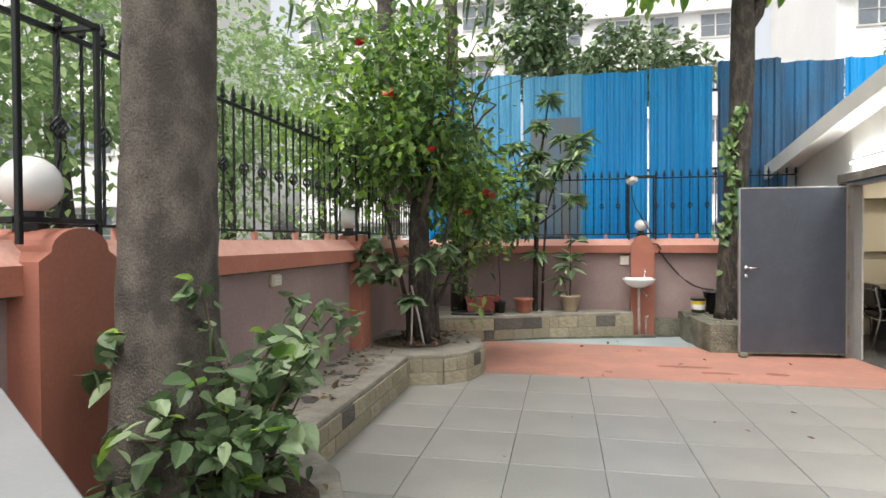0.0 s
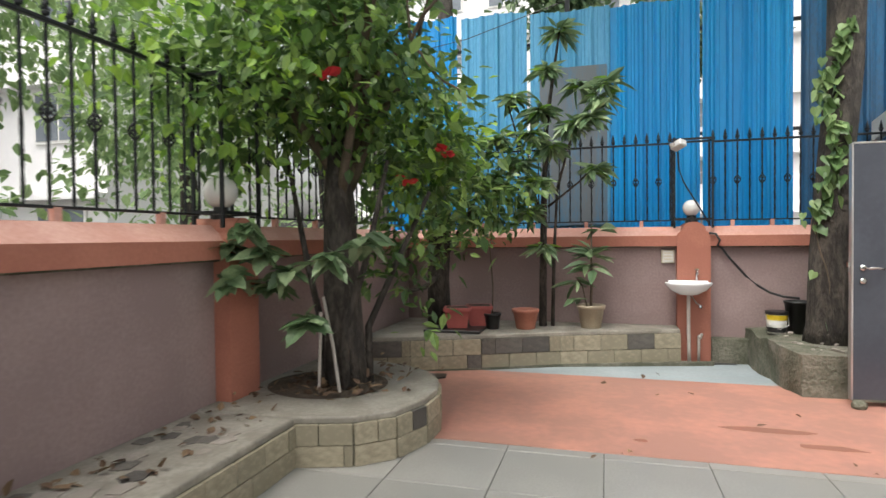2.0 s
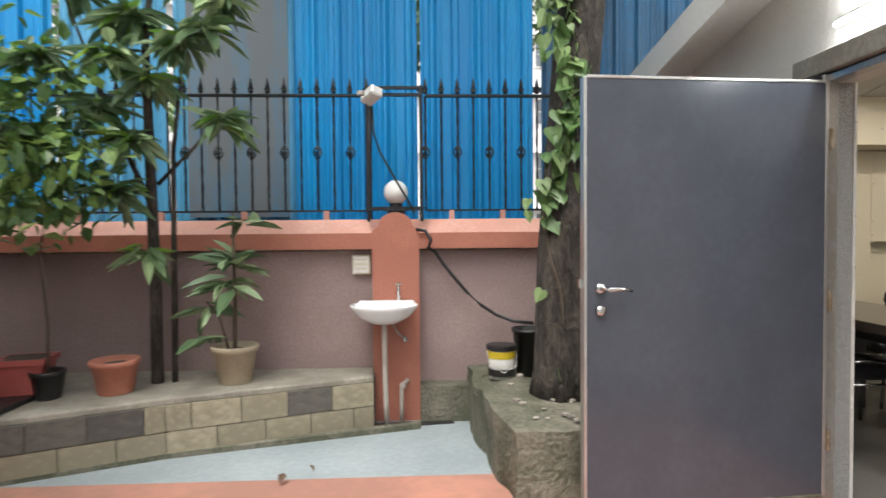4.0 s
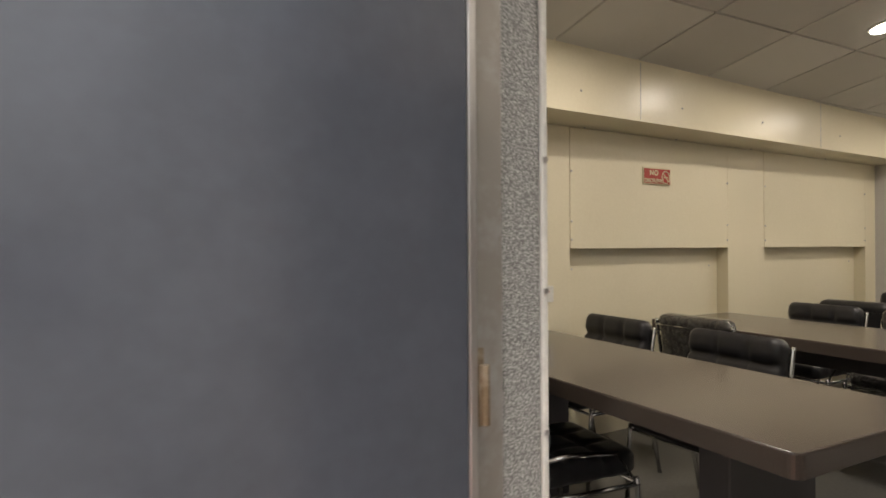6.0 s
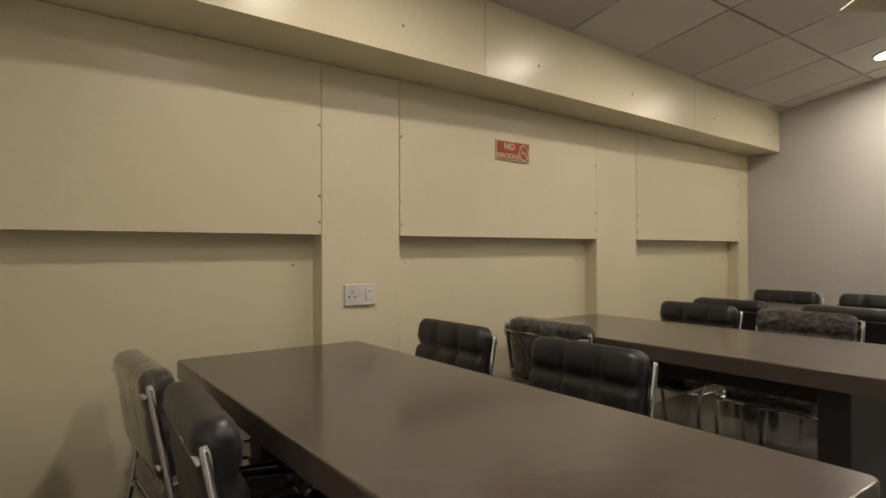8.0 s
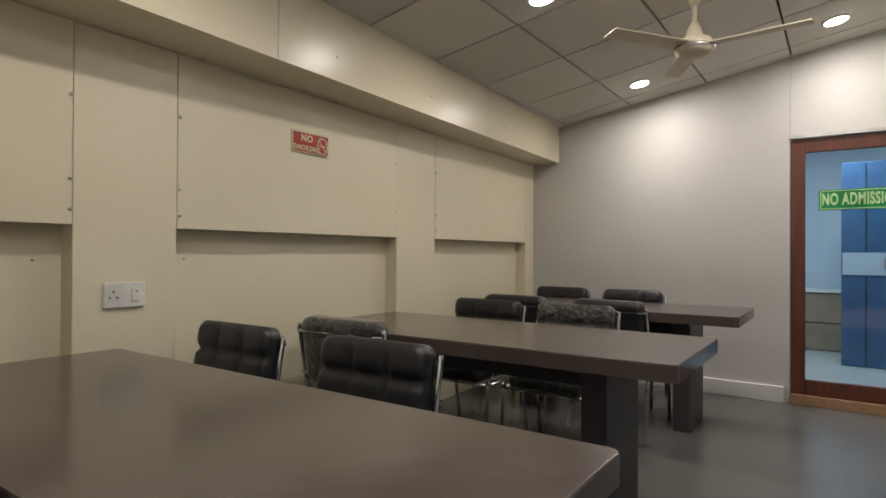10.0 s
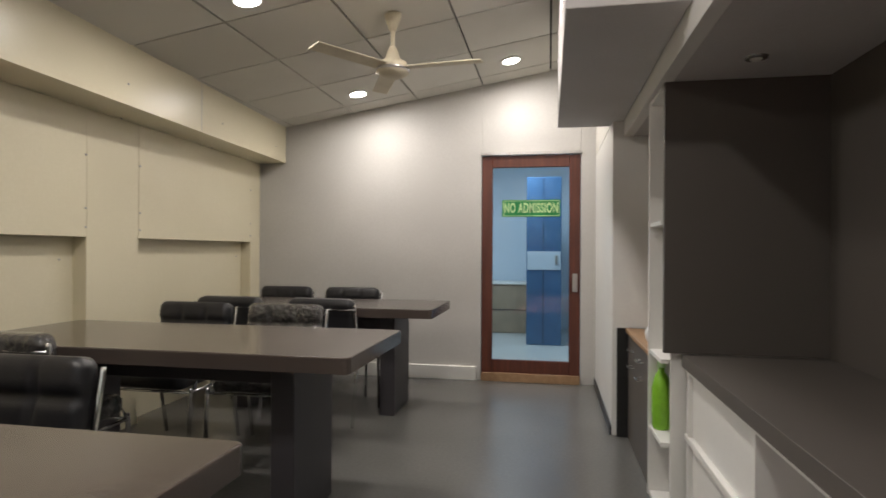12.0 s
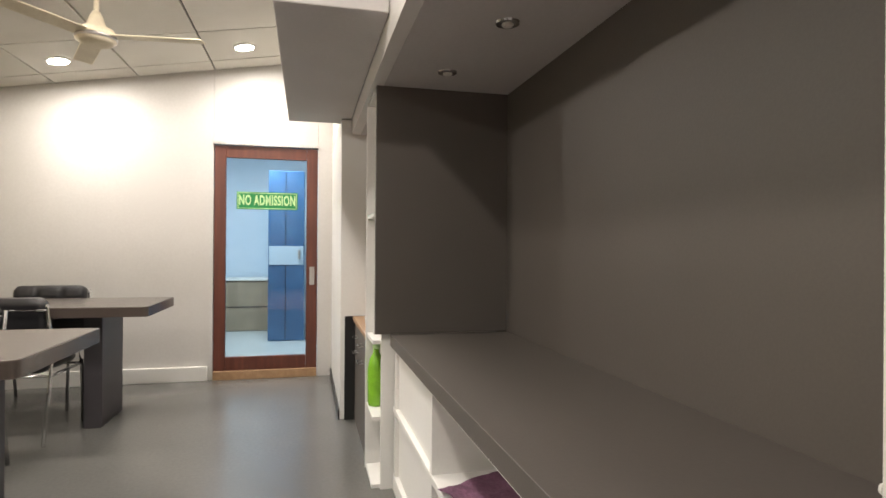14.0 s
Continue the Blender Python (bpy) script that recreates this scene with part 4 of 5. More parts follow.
part("frame", box(9.88, 10.52, 5.98, 6.62, 2.72, 2.749), PLASTICW, fx)
cup = thing("steel_cupboard", "tall blue steel cupboard with a pale band", "cupboard", at=(10.6, 5.84, FL))
part("body", box(0, 0.5, -0.15, 0.30, 0.0, 2.19, 0.006), BLUECAB, cup)
part("band", box(-0.006, -0.0005, -0.14, 0.29, 0.98, 1.22), PALEBLUE, cup)
part("door_gap", box(-0.004, -0.0005, 0.08, 0.088, 0.02, 2.17), BLACKP, cup)
part("handle", box(-0.03, -0.0065, -0.10, -0.07, 1.05, 1.17, 0.004), STEEL, cup)
cb = thing("wooden_chest", "low beige chest against the pale blue wall", "cabinet", at=(11.6, 7.0, FL))
part("body", box(0, 0.55, -0.9, 0.7, 0, 0.72, 0.008), CARDB, cb)
part("top", box(-0.02, 0.56, -0.92, 0.72, 0.722, 0.75, 0.004), WHITELAM, cb)
part("joint", box(-0.006, -0.0005, -0.88, 0.68, 0.34, 0.352), TABLELEG, cb)

# ---- south side: bulkhead, counter alcove, shelves, cabinet ----
tagged(part("bulkhead", box(5.12, 7.15, 5.361, 5.79, 2.035, 2.98, 0.003), SOFFIT), "grey boxed bulkhead under the sloping ceiling", "bulkhead", kind="structure")
tagged(part("fascia", box(2.742, 6.98, 5.30, 5.358, 1.93, 2.93), WHITELAM), "white fascia over the counter alcove", "fascia", kind="structure")
tagged(part("alcove_soffit", box(3.16, 6.98, 4.502, 5.299, 1.93, 1.98), SOFFIT), "grey painted alcove soffit with spot fittings", "soffit", kind="structure")
tagged(part("alcove_back", box(3.16, 5.75, 4.62, 4.66, 0.70, 1.929), CHARCOAL), "dark brown laminate alcove back", "panel", kind="structure")
tagged(part("alcove_side", box(5.735, 5.765, 4.66, 5.335, 0.712, 1.929), CHARCOAL), "dark brown laminate alcove side", "panel", kind="structure")
tagged(part("alcove_side_west", box(3.195, 3.236, 4.502, 5.298, FL, 1.929, 0.002), WHITELAM), "white edge panel at the end of the alcove", "panel", kind="structure")
for x, y in ((5.45, 5.05), (4.85, 4.98), (4.1, 4.98)):
    sp = thing("spot_fitting", "small unlit chrome spotlight in the soffit", "lamp", "alcove spots", at=(x, y, 1.93))
    part("ring", lathe([(0.045, 0), (0.042, -0.006), (0.03, -0.008)], 20), CHROME, sp)
    part("bulb", lathe([(0.022, -0.008), (0.018, -0.014)], 12), PLASTICW, sp)
kn = thing("panel_knob", "small white knob on the white edge panel", "knob")
part("knob", lathe([(0.003, 0), (0.003, 0.004), (0.005, 0.006), (0.004, 0.009)], 12, (0, 0, 0)), PLASTICW, kn).matrix_local = pose(3.236, 5.285, 0.97, 0, 90, 0)
ct = thing("counter_unit", "dark counter over white open cubby holes", "counter")
part("worktop", box(3.16, 5.734, 4.66, 5.26, 0.655, 0.711, 0.001), CHARCOAL, ct)
for z0, z1 in ((FL, FL + 0.08), (0.322, 0.35), (0.628, 0.654)):
    part("rail", box(3.16, 5.765, 4.75, 5.24, z0, z1, 0.002), WHITELAM, ct)
part("back_panel", box(3.16, 5.765, 4.70, 4.748, FL, 0.654), WHITELAM, ct)
for x in (3.16, 3.90, 4.87, 5.703):
    part("divider", box(x, x + 0.03, 4.75, 5.238, FL + 0.081, 0.627), WHITELAM, ct)
for z0, z1 in ((0.352, 0.626), (FL + 0.083, 0.32)):
    part("shutter", box(4.902, 5.702, 5.20, 5.22, z0, z1, 0.002), WHITELAM, ct)
bm = bmesh.new()
bmesh.ops.create_grid(bm, x_segments=20, y_segments=14, size=0.5, matrix=Matrix.Translation((4.64, 5.05, 0.353)) @ pose(0, 0, 0, 0, 0, 20) @ Matrix.Diagonal((0.30, 0.32, 1, 1)))
for v in bm.verts:
    v.co.z += 0.012 + 0.012 * noise.noise(v.co * 22)
tagged(part("folded_cloth", bm, PURPLE), "purple checked cloth lying in the cubby", "cloth")
sc = thing("shelf_column", "narrow white shelf column with open cubbies", "shelf")
part("side_panel", box(5.767, 5.785, 4.7, 5.30, FL, 1.928), WHITELAM, sc)
part("side_panel", box(6.075, 6.095, 4.7, 5.345, FL, 1.928), WHITELAM, sc)
part("back_panel", box(5.786, 6.074, 4.9, 4.92, FL, 1.928), WHITELAM, sc)
for z in (FL, 0.275, 0.655, 1.29, 1.905):
    part("shelf", box(5.786, 6.074, 4.921, 5.34, z, z + 0.02, 0.001), WHITELAM, sc)
bt = thing("green_bottle", "green plastic bottle with pale cap on the shelf", "bottle", at=(6.01, 5.295, 0.295))
part("body", lathe([(0.04, 0), (0.045, 0.02), (0.045, 0.20), (0.035, 0.25), (0.016, 0.28), (0.016, 0.30)], 16), GREENB, bt, smooth=True)
part("cap", lathe([(0.02, 0.301), (0.02, 0.33)], 12), SIGNLIME, bt)
dk = thing("low_cabinet", "dark low cabinet with wooden top and handles", "cabinet")
part("body", box(6.10, 6.96, 4.7, 5.33, FL, 0.63, 0.003), CHARCOAL, dk)
part("top", box(6.098, 6.97, 4.7, 5.345, 0.632, 0.66, 0.003), WOODLT, dk)
for x in (6.35, 6.70):
    part("handle", tube([(x, 5.33, 0.55), (x, 5.36, 0.55), (x + 0.09, 5.36, 0.55), (x + 0.09, 5.33, 0.55)], 0.005, 6), CHROME, dk)
    part("handle", tube([(x, 5.33, 0.45), (x, 5.36, 0.45), (x + 0.09, 5.36, 0.45), (x + 0.09, 5.33, 0.45)], 0.005, 6), CHROME, dk)
tagged(part("recess_back", box(6.097, 6.96, 4.7, 4.74, 0.661, 1.928), CHARCOAL), "dark laminate recess behind the low cabinet", "panel", kind="structure")
tagged(part("side_wall_panel", box(6.99, 8.434, 4.7, 5.43, FL, 2.034, 0.003), WHITELAM), "white panelled wall beside the glass door", "panel", kind="structure")
tagged(part("side_wall_upper", box(7.152, 8.434, 4.7, 5.43, 2.04, 2.95), WHITEWALL), "white wall above the side panel", "wall", kind="structure")
tagged(part("skirting_dark", box(6.99, 8.434, 5.431, 5.442, FL, FL + 0.07, 0.002), BLACKP), "black skirting below the white side panel", "skirting", kind="structure")
tagged(part("side_panel_edge", box(6.965, 6.988, 5.2, 5.40, FL, 0.66), BLACKP), "black corner strip beside the cabinet", "trim", kind="structure")
cupw = thing("white_bowl", "small white rounded item on the cabinet", "bowl", at=(6.3, 5.27, 0.66))
part("bowl", lathe([(0.03, 0), (0.055, 0.03), (0.06, 0.07), (0.045, 0.10), (0.02, 0.115)], 16), PORCELAIN, cupw, smooth=True)

# ---- wash basin on the pillar ----
wb2 = thing("wash_basin", "white porcelain wash basin on the pillar", "basin", at=(0.245, 8.045, 0))
bm = bmesh.new()
n = 28
prof = [(0.02, 0.70, 0.35), (0.10, 0.71, 0.4), (0.19, 0.76, 0.8), (0.235, 0.815, 1.0), (0.245, 0.835, 1.0), (0.24, 0.845, 1.0), (0.215, 0.842, 1.0), (0.17, 0.78, 0.85), (0.03, 0.74, 0.4)]
rings = []
for r, z, sq in prof:
    ring = []
    for k in range(n):
        a = 2 * math.pi * k / n
        y = r * 0.85 * math.sin(a)
        ring.append(bm.verts.new((r * math.cos(a), min(-0.19 + y, -0.004), z)))
    rings.append(ring)
for r0, r1 in zip(rings, rings[1:]):
    for k in range(n):
        bm.faces.new((r0[k], r0[(k + 1) % n], r1[(k + 1) % n], r1[k]))
bm.faces.new(rings[0][::-1])
bm.faces.new(rings[-1])
part("bowl", bm, PORCELAIN, wb2, smooth=True)
part("back_ledge", box(-0.2, 0.22, -0.09, -0.003, 0.80, 0.855, 0.012), PORCELAIN, wb2)
part("tap", tube([(0.10, -0.06, 0.855), (0.10, -0.06, 0.95), (0.10, -0.07, 0.97), (0.10, -0.13, 0.965), (0.10, -0.15, 0.93)], [0.013, 0.012, 0.012, 0.01, 0.01], 10), CHROME, wb2, "chrome pillar tap", True)
part("tap_knob", box(0.075, 0.125, -0.075, -0.045, 0.972, 0.985, 0.004), CHROME, wb2)
part("waste_pipe", tube([(0.0, -0.19, 0.72), (0.0, -0.18, 0.45), (0.005, -0.17, 0.15), (0.01, -0.16, -0.06)], 0.019, 10), PVC, wb2, smooth=True)
part("supply_hose", tube([(0.10, -0.06, 0.80), (0.05, -0.06, 0.68), (0.10, -0.05, 0.60), (0.14, -0.02, 0.57), (0.15, 0.0, 0.56)], 0.010, 8), PVC, wb2, smooth=True)
part("valve", ball(0.024, (0.145, -0.02, 0.555), None, 10), CHROME, wb2)
part("standpipe", tube([(0.115, -0.10, -0.06), (0.115, -0.10, 0.20), (0.125, -0.10, 0.23), (0.15, -0.05, 0.245), (0.16, 0.0, 0.245)], 0.015, 10), PVC, wb2, smooth=True)
part("elbow", ball(0.026, (0.125, -0.10, 0.23), None, 10), PVC, wb2)

hose = thing("black_hose", "black hose sagging from the pillar to a tub", "hose")
part("tube", tube([(0.48, 8.04, 1.38), (0.55, 8.035, 1.37), (0.59, 8.03, 1.30), (0.57, 8.06, 1.24), (0.62, 8.08, 1.21), (0.68, 8.08, 1.12), (0.76, 8.07, 1.02), (0.86, 8.06, 0.90), (0.97, 8.04, 0.80), (1.08, 8.02, 0.73), (1.2, 7.97, 0.69), (1.34, 7.92, 0.68)], 0.013, 8), BLACKP, hose, smooth=True)
for nm, x, y, tn in (("wall_socket_box", 0.06, 8.15, 0), ("wall_socket_box", -3.1, 2.68, 90)):
    sb = thing(nm, "ivory plastic switch box on the wall", "switch box", at=(x, y, 0), turn=tn)
    part("case", box(-0.07, 0.07, -0.035, 0.0, 1.04 if tn == 0 else 1.10, 1.19, 0.006), IVORY, sb)
    part("cover", box(-0.058, 0.058, -0.044, -0.0352, 1.05 if tn == 0 else 1.11, 1.18, 0.004), PLASTICW, sb)
    for z in ((1.08, 1.115, 1.15) if tn == 0 else (1.125, 1.15)):
        part("louvre", box(-0.045, 0.045, -0.048, -0.0442, z, z + 0.012), IVORY, sb)

# ---- bucket and black tub on the plinth ----
bk = thing("paint_bucket", "white paint bucket with black lid and yellow band", "bucket", at=(1.07, 7.72, 0.335))
part("body", lathe([(0.085, 0), (0.10, 0.20)], 20), PLASTICW, bk, smooth=True)
part("band", lathe([(0.0995, 0.145), (0.102, 0.195)], 20), YELLOWP, bk)
part("label", lathe([(0.092, 0.02), (0.093, 0.07)], 20), BLACKP, bk)
part("lid", lathe([(0.106, 0.20), (0.108, 0.23), (0.09, 0.235)], 20), BLACKP, bk)
part("handle", tube([(-0.105, 0, 0.19), (-0.09, -0.09, 0.10), (0, -0.125, 0.06), (0.09, -0.09, 0.10), (0.105, 0, 0.19)], 0.004, 6), STEEL, bk)
tb = thing("black_tub", "black plastic tub on the rough plinth", "tub", at=(1.29, 7.80, 0.335))
part("body", lathe([(0.10, 0), (0.125, 0.31), (0.135, 0.31), (0.135, 0.33), (0.115, 0.33), (0.09, 0.05)], 20), BLACKP, tb, smooth=True)


# ---- pots and their plants ----
def pot(name, x, y, r, h, m, label, z=0.325):
    p = thing(name, label, "flower pot", at=(x, y, z))
    part("body", lathe([(r * 0.68, 0), (r * 0.72, 0.01), (r * 0.92, h * 0.82), (r, h * 0.83), (r * 1.04, h * 0.97), (r, h), (r * 0.9, h), (r * 0.86, h * 0.88)], 24), m, p, smooth=True)
    part("earth", lathe([(r * 0.85, h * 0.86), (r * 0.2, h * 0.9)], 16), SOIL, p)
    return p


pot("flower_pot", -1.50, 7.57, 0.15, 0.22, TERRAPOT, "terracotta coloured round flower pot on the ledge")
pot("flower_pot", -0.79, 7.78, 0.155, 0.26, BEIGEPOT, "beige round flower pot with a leafy plant")
pot("flower_pot", -1.86, 7.46, 0.10, 0.18, BLACKP, "small black plastic flower pot on the ledge")
for x, y in ((-2.22, 7.28), (-2.02, 7.5)):
    p = thing("square_planter", "square red plastic planter on the ledge", "planter", at=(x, y, 0.36), turn=12)
    bm = box(-0.14, 0.14, -0.12, 0.12, 0, 0.22)
    for v in bm.verts:
        if v.co.z < 0.1:
            v.co.x *= 0.78
            v.co.y *= 0.78
    part("body", bm, REDPOT, p)
    bm = box(-0.15, 0.15, -0.13, -0.105, 0.19, 0.225)
    box(-0.15, 0.15, 0.105, 0.13, 0.19, 0.225, 0, bm)
    box(-0.15, -0.125, -0.105, 0.105, 0.19, 0.225, 0, bm)
    box(0.125, 0.15, -0.105, 0.105, 0.19, 0.225, 0, bm)
    part("rim", bm, REDPOT, p)
    part("earth", box(-0.12, 0.12, -0.1, 0.1, 0.221, 0.2235), SOIL, p)
tagged(part("drip_tray", box(-2.55, -1.92, 7.05, 7.62, 0.326, 0.358, 0.006), BLACKP), "flat dark tray under the red planters", "tray")
tagged(part("drain_pit", prism([(-2.72, 6.36), (-2.3, 6.40), (-2.16, 6.54), (-2.18, 6.66), (-2.66, 6.60)], -0.05, -0.016), BLACKP), "dark open drain pit in the floor", "drain", kind="structure")
tagged(part("drain_channel", prism([(0.12, 7.86), (0.75, 7.95), (0.72, 8.03), (0.15, 7.98)], -0.09, -0.056), BLACKP), "dark wet drain channel under the basin", "drain", kind="structure")


def plant(name, label, category, stems, bark, parts, shape="plain"):
    ob = thing(name, label, category)
    for pts, rad in stems:
        part("stem", tube(pts, rad, 8, None, 0.12), bark, ob, smooth=True)
    for i, (spots, size, m, droop, slim) in enumerate(parts):
        leaves("foliage", spots, size, m, ob, droop, slim, seed=i + len(spots), shape=shape)
    return ob


def rosette(c, n, seed, up=0.1):
    rng = np.random.default_rng(seed)
    return [(np.array(c) + rng.normal(0, 0.02, 3), np.array([math.cos(a), math.sin(a), up + 0.3 * rng.random()]) * 2.0) for a in rng.random(n) * 6.283]


# hibiscus in the round bed
rng = np.random.default_rng(11)
segs, tips = [], []
for d in ((0.15, 0.1, 1), (-0.5, -0.2, 1), (0.6, 0.15, 0.9), (-0.2, 0.5, 1), (0.25, -0.45, 1)):
    branchy(rng, (-2.5, 4.95, 1.55 + 0.3 * rng.random()), d, 1.35, 0.045, 2, segs, tips)
hib = thing("hibiscus_tree", "bushy hibiscus tree with red flowers in a round bed", "tree")
part("trunk", tube([(-2.44, 4.92, 0.27), (-2.46, 4.92, 0.6), (-2.5, 4.95, 1.1), (-2.5, 4.94, 1.6), (-2.55, 4.98, 2.2)], [0.165, 0.14, 0.125, 0.115, 0.06], 14, None, 0.25), BARK, hib, smooth=True)
for x, y, h in ((-2.36, 4.72, 1.9), (-2.6, 4.85, 2.0), (-2.3, 5.0, 1.7)):
    part("trunk", tube([(x, y, 0.28), (x - 0.03, y + 0.05, 0.7), (x + (x + 2.47) * 1.2, y + 0.06, 1.2), (x + (x + 2.47) * 2.6, y + 0.1, h)], [0.03, 0.027, 0.022, 0.015], 8, None, 0.2), BARK, hib, smooth=True)
for pts, rad in segs:
    part("limb", tube(pts, rad, 5), TWIG, hib, smooth=True)
blobs = [((-2.68, 5.0, 2.75), (0.95, 0.95, 0.75)), ((-2.75, 5.0, 3.4), (0.8, 0.8, 0.55)), ((-2.1, 5.2, 2.35), (0.48, 0.55, 0.42)), ((-1.9, 5.5, 2.0), (0.3, 0.4, 0.25)),
         ((-3.2, 4.75, 2.4), (0.6, 0.8, 0.6)), ((-2.4, 4.55, 2.65), (0.6, 0.5, 0.5)), ((-2.0, 5.3, 1.85), (0.42, 0.5, 0.32)), ((-2.7, 5.2, 3.9), (0.35, 0.35, 0.3))]
sp = cloud(blobs, 4800, 3, 0.35)
sp += [(np.array(p), np.array(d)) for p, d in tips for _ in range(2)]
leaves("foliage", sp, 0.105, LEAF, hib, 0.6, 0.30, 21)
# Outer crown leaves: sunlight painted as a brighter yellow-green.
leaves("foliage", cloud([((-3.1, 4.6, 2.6), (0.9, 1.0, 0.7)), ((-2.8, 4.9, 3.6), (0.8, 0.7, 0.5)), ((-2.1, 5.4, 2.1), (0.6, 0.6, 0.4))], 1700, 4, 0.6), 0.095, LEAFY, hib, 0.4, 0.32, 22, "yellow-green leaves with sunlight put into the colour")
low = []
for c, s in (((-2.62, 4.42, 1.15), 1), ((-2.30, 4.40, 1.25), 2), ((-2.85, 4.55, 1.05), 3), ((-2.45, 4.35, 0.85), 4), ((-2.15, 4.6, 1.35), 5), ((-2.75, 4.35, 1.3), 6), ((-2.98, 4.35, 1.32), 7), ((-2.92, 4.22, 1.12), 8), ((-2.85, 4.3, 1.45), 9)):
    low += rosette(c, 20, s, -0.15)
leaves("foliage", low, 0.18, LEAFG, hib, 1.0, 0.29, 23, "large grey-green drooping leaves", shape="ovate")
leaves("foliage", cloud([((-2.05, 5.35, 1.0), (0.35, 0.4, 0.45)), ((-2.3, 5.6, 1.3), (0.5, 0.4, 0.4)), ((-1.95, 5.5, 1.45), (0.5, 0.5, 0.4))], 420, 6, 0.3), 0.11, LEAF, hib, 0.6, 0.25, 24)
for i, (x, y, z) in enumerate(((-2.25, 4.3, 2.35), (-1.95, 4.9, 1.75), (-3.0, 4.4, 3.5), (-1.7, 5.0, 1.95), (-2.6, 4.1, 2.9))):
    fl = leaves("flower", rosette((x, y, z), 8, 40 + i, 0.5), 0.075, PETAL, hib, 0.1, 0.42, 50 + i, "red hibiscus flower")
part("support_stick", tube([(-2.52, 4.62, 0.29), (-2.50, 4.63, 0.86)], 0.011, 8), PVC, hib)
part("support_stick", tube([(-2.38, 4.66, 0.29), (-2.46, 4.72, 0.62), (-2.55, 4.76, 0.95)], 0.012, 8), PVC, hib)

# broad-leaved shrub at the palm's foot
rng = np.random.default_rng(8)
spots, stems = [], []
for k in range(34):
    a = rng.random() * 6.283
    tip = Vector((-2.38 + 0.42 * math.cos(a), 0.80 + 0.36 * math.sin(a), 0.45 + 0.62 * rng.random()))
    if k < 4:
        tip = Vector((-2.26 + 0.06 * k, 1.36 + 0.12 * k, 1.13 - 0.04 * k))
    if k == 5:
        tip = Vector((-2.30, 0.62, 1.27))
    if k == 6:
        tip = Vector((-2.52, 0.60, 0.74))
    b = Vector((-2.30 + rng.normal(0, 0.05), 0.78 + rng.normal(0, 0.05), 0.27))
    mid = (b + tip) / 2 + Vector((0, 0, 0.12))
    pts = [b, (b + mid) / 2 + Vector((0, 0, 0.03)), mid, (mid + tip) / 2 + Vector((0, 0, 0.02)), tip]
    stems.append((pts, [0.011, 0.009, 0.007, 0.005, 0.003]))
    for p in pts[1:]:
        for _ in range(6):
            d = rng.normal(0, 1, 3)
            d[2] = abs(d[2]) * 0.2
            spots.append((np.array(p) + rng.normal(0, 0.035, 3), d))
plant("broadleaf_shrub", "dusty broad-leaved shrub at the foot of a palm", "shrub", stems, TWIG,
      [(spots, 0.108, LEAFG, 0.9, 0.34), (spots[::14], 0.12, LEAFY, 0.5, 0.33)], "ovate")
tagged(part("soil_patch", lathe([(0.36, 0), (0.34, 0.02), (0.1, 0.035)], 20, (-2.30, 0.86, 0.288)), SOIL), "dark soil round the shrub", "soil")

# palm trunk on the bench
palm = thing("palm_tree", "thick grey ringed palm trunk beside the wall", "palm tree")
pts, rad = [], []
for i in range(72):
    z = 0.1 + i * 0.078
    pts.append((-2.56 + 0.012 * z, 0.74 + 0.01 * z, z))
    base = 0.175 + 0.095 * math.exp(-(z - 0.1) * 1.15)
    rad.append(base * (1.0 + (0.022 if i % 3 == 0 else 0.0)))
part("trunk", tube(pts, rad, 28, None, 0.05), PALMBARK, palm, smooth=True)
# Frond crown stays out of view, added to hold back sky light from above.
fr_sp = []
rng = np.random.default_rng(31)
for k in range(13):
    a = k * 0.49 + rng.random() * 0.2
    mid = []
    for i in range(12):
        r = 0.2 + i * 0.21
        z = 5.7 + 0.7 * math.sin(i / 11 * 2.2) - 0.05 * i
        p = Vector((-2.5 + r * math.cos(a), 0.8 + r * math.sin(a), z))
        mid.append(p)
        for s in (-1, 1):
            for _ in range(2):
                fr_sp.append((np.array(p), np.array((-math.sin(a) * s + 0.5 * math.cos(a), math.cos(a) * s + 0.5 * math.sin(a), -0.5)) * 2))
    part("frond_rib", tube(mid, [0.02 * (1 - i / 13) for i in range(12)], 5), LEAFG, palm)
leaves("frond", fr_sp, 0.6, LEAFM, palm, 0.6, 0.05, 33)

# tree on the plinth, with a climbing vine
t2 = thing("trunk_tree", "tall dark-barked tree with a heart-leaved climber", "tree")
pts = [(1.40, 7.30, 0.28), (1.40, 7.30, 0.5), (1.41, 7.30, 1.2), (1.46, 7.30, 2.0), (1.53, 7.30, 2.9), (1.56, 7.32, 3.8), (1.58, 7.35, 4.6), (1.6, 7.4, 5.6)]
part("trunk", tube(pts, [0.215, 0.175, 0.162, 0.152, 0.148, 0.16, 0.15, 0.12], 20, None, 0.22), BARK, t2, smooth=True)
part("limb", tube([(1.58, 7.33, 4.3), (1.75, 7.3, 4.55), (1.85, 7.3, 5.0), (2.2, 7.2, 5.8)], [0.09, 0.08, 0.07, 0.05], 10, None, 0.2), BARK, t2, smooth=True)
# Long limb and high wide blobs are unseen, added to shade wall and hoarding.
part("limb", tube([(1.58, 7.35, 4.8), (1.2, 7.1, 5.3), (0.6, 6.9, 5.6), (-0.2, 7.2, 6.2), (-1.4, 7.5, 6.4)], [0.08, 0.07, 0.055, 0.04, 0.02], 8, None, 0.2), BARK, t2, smooth=True)
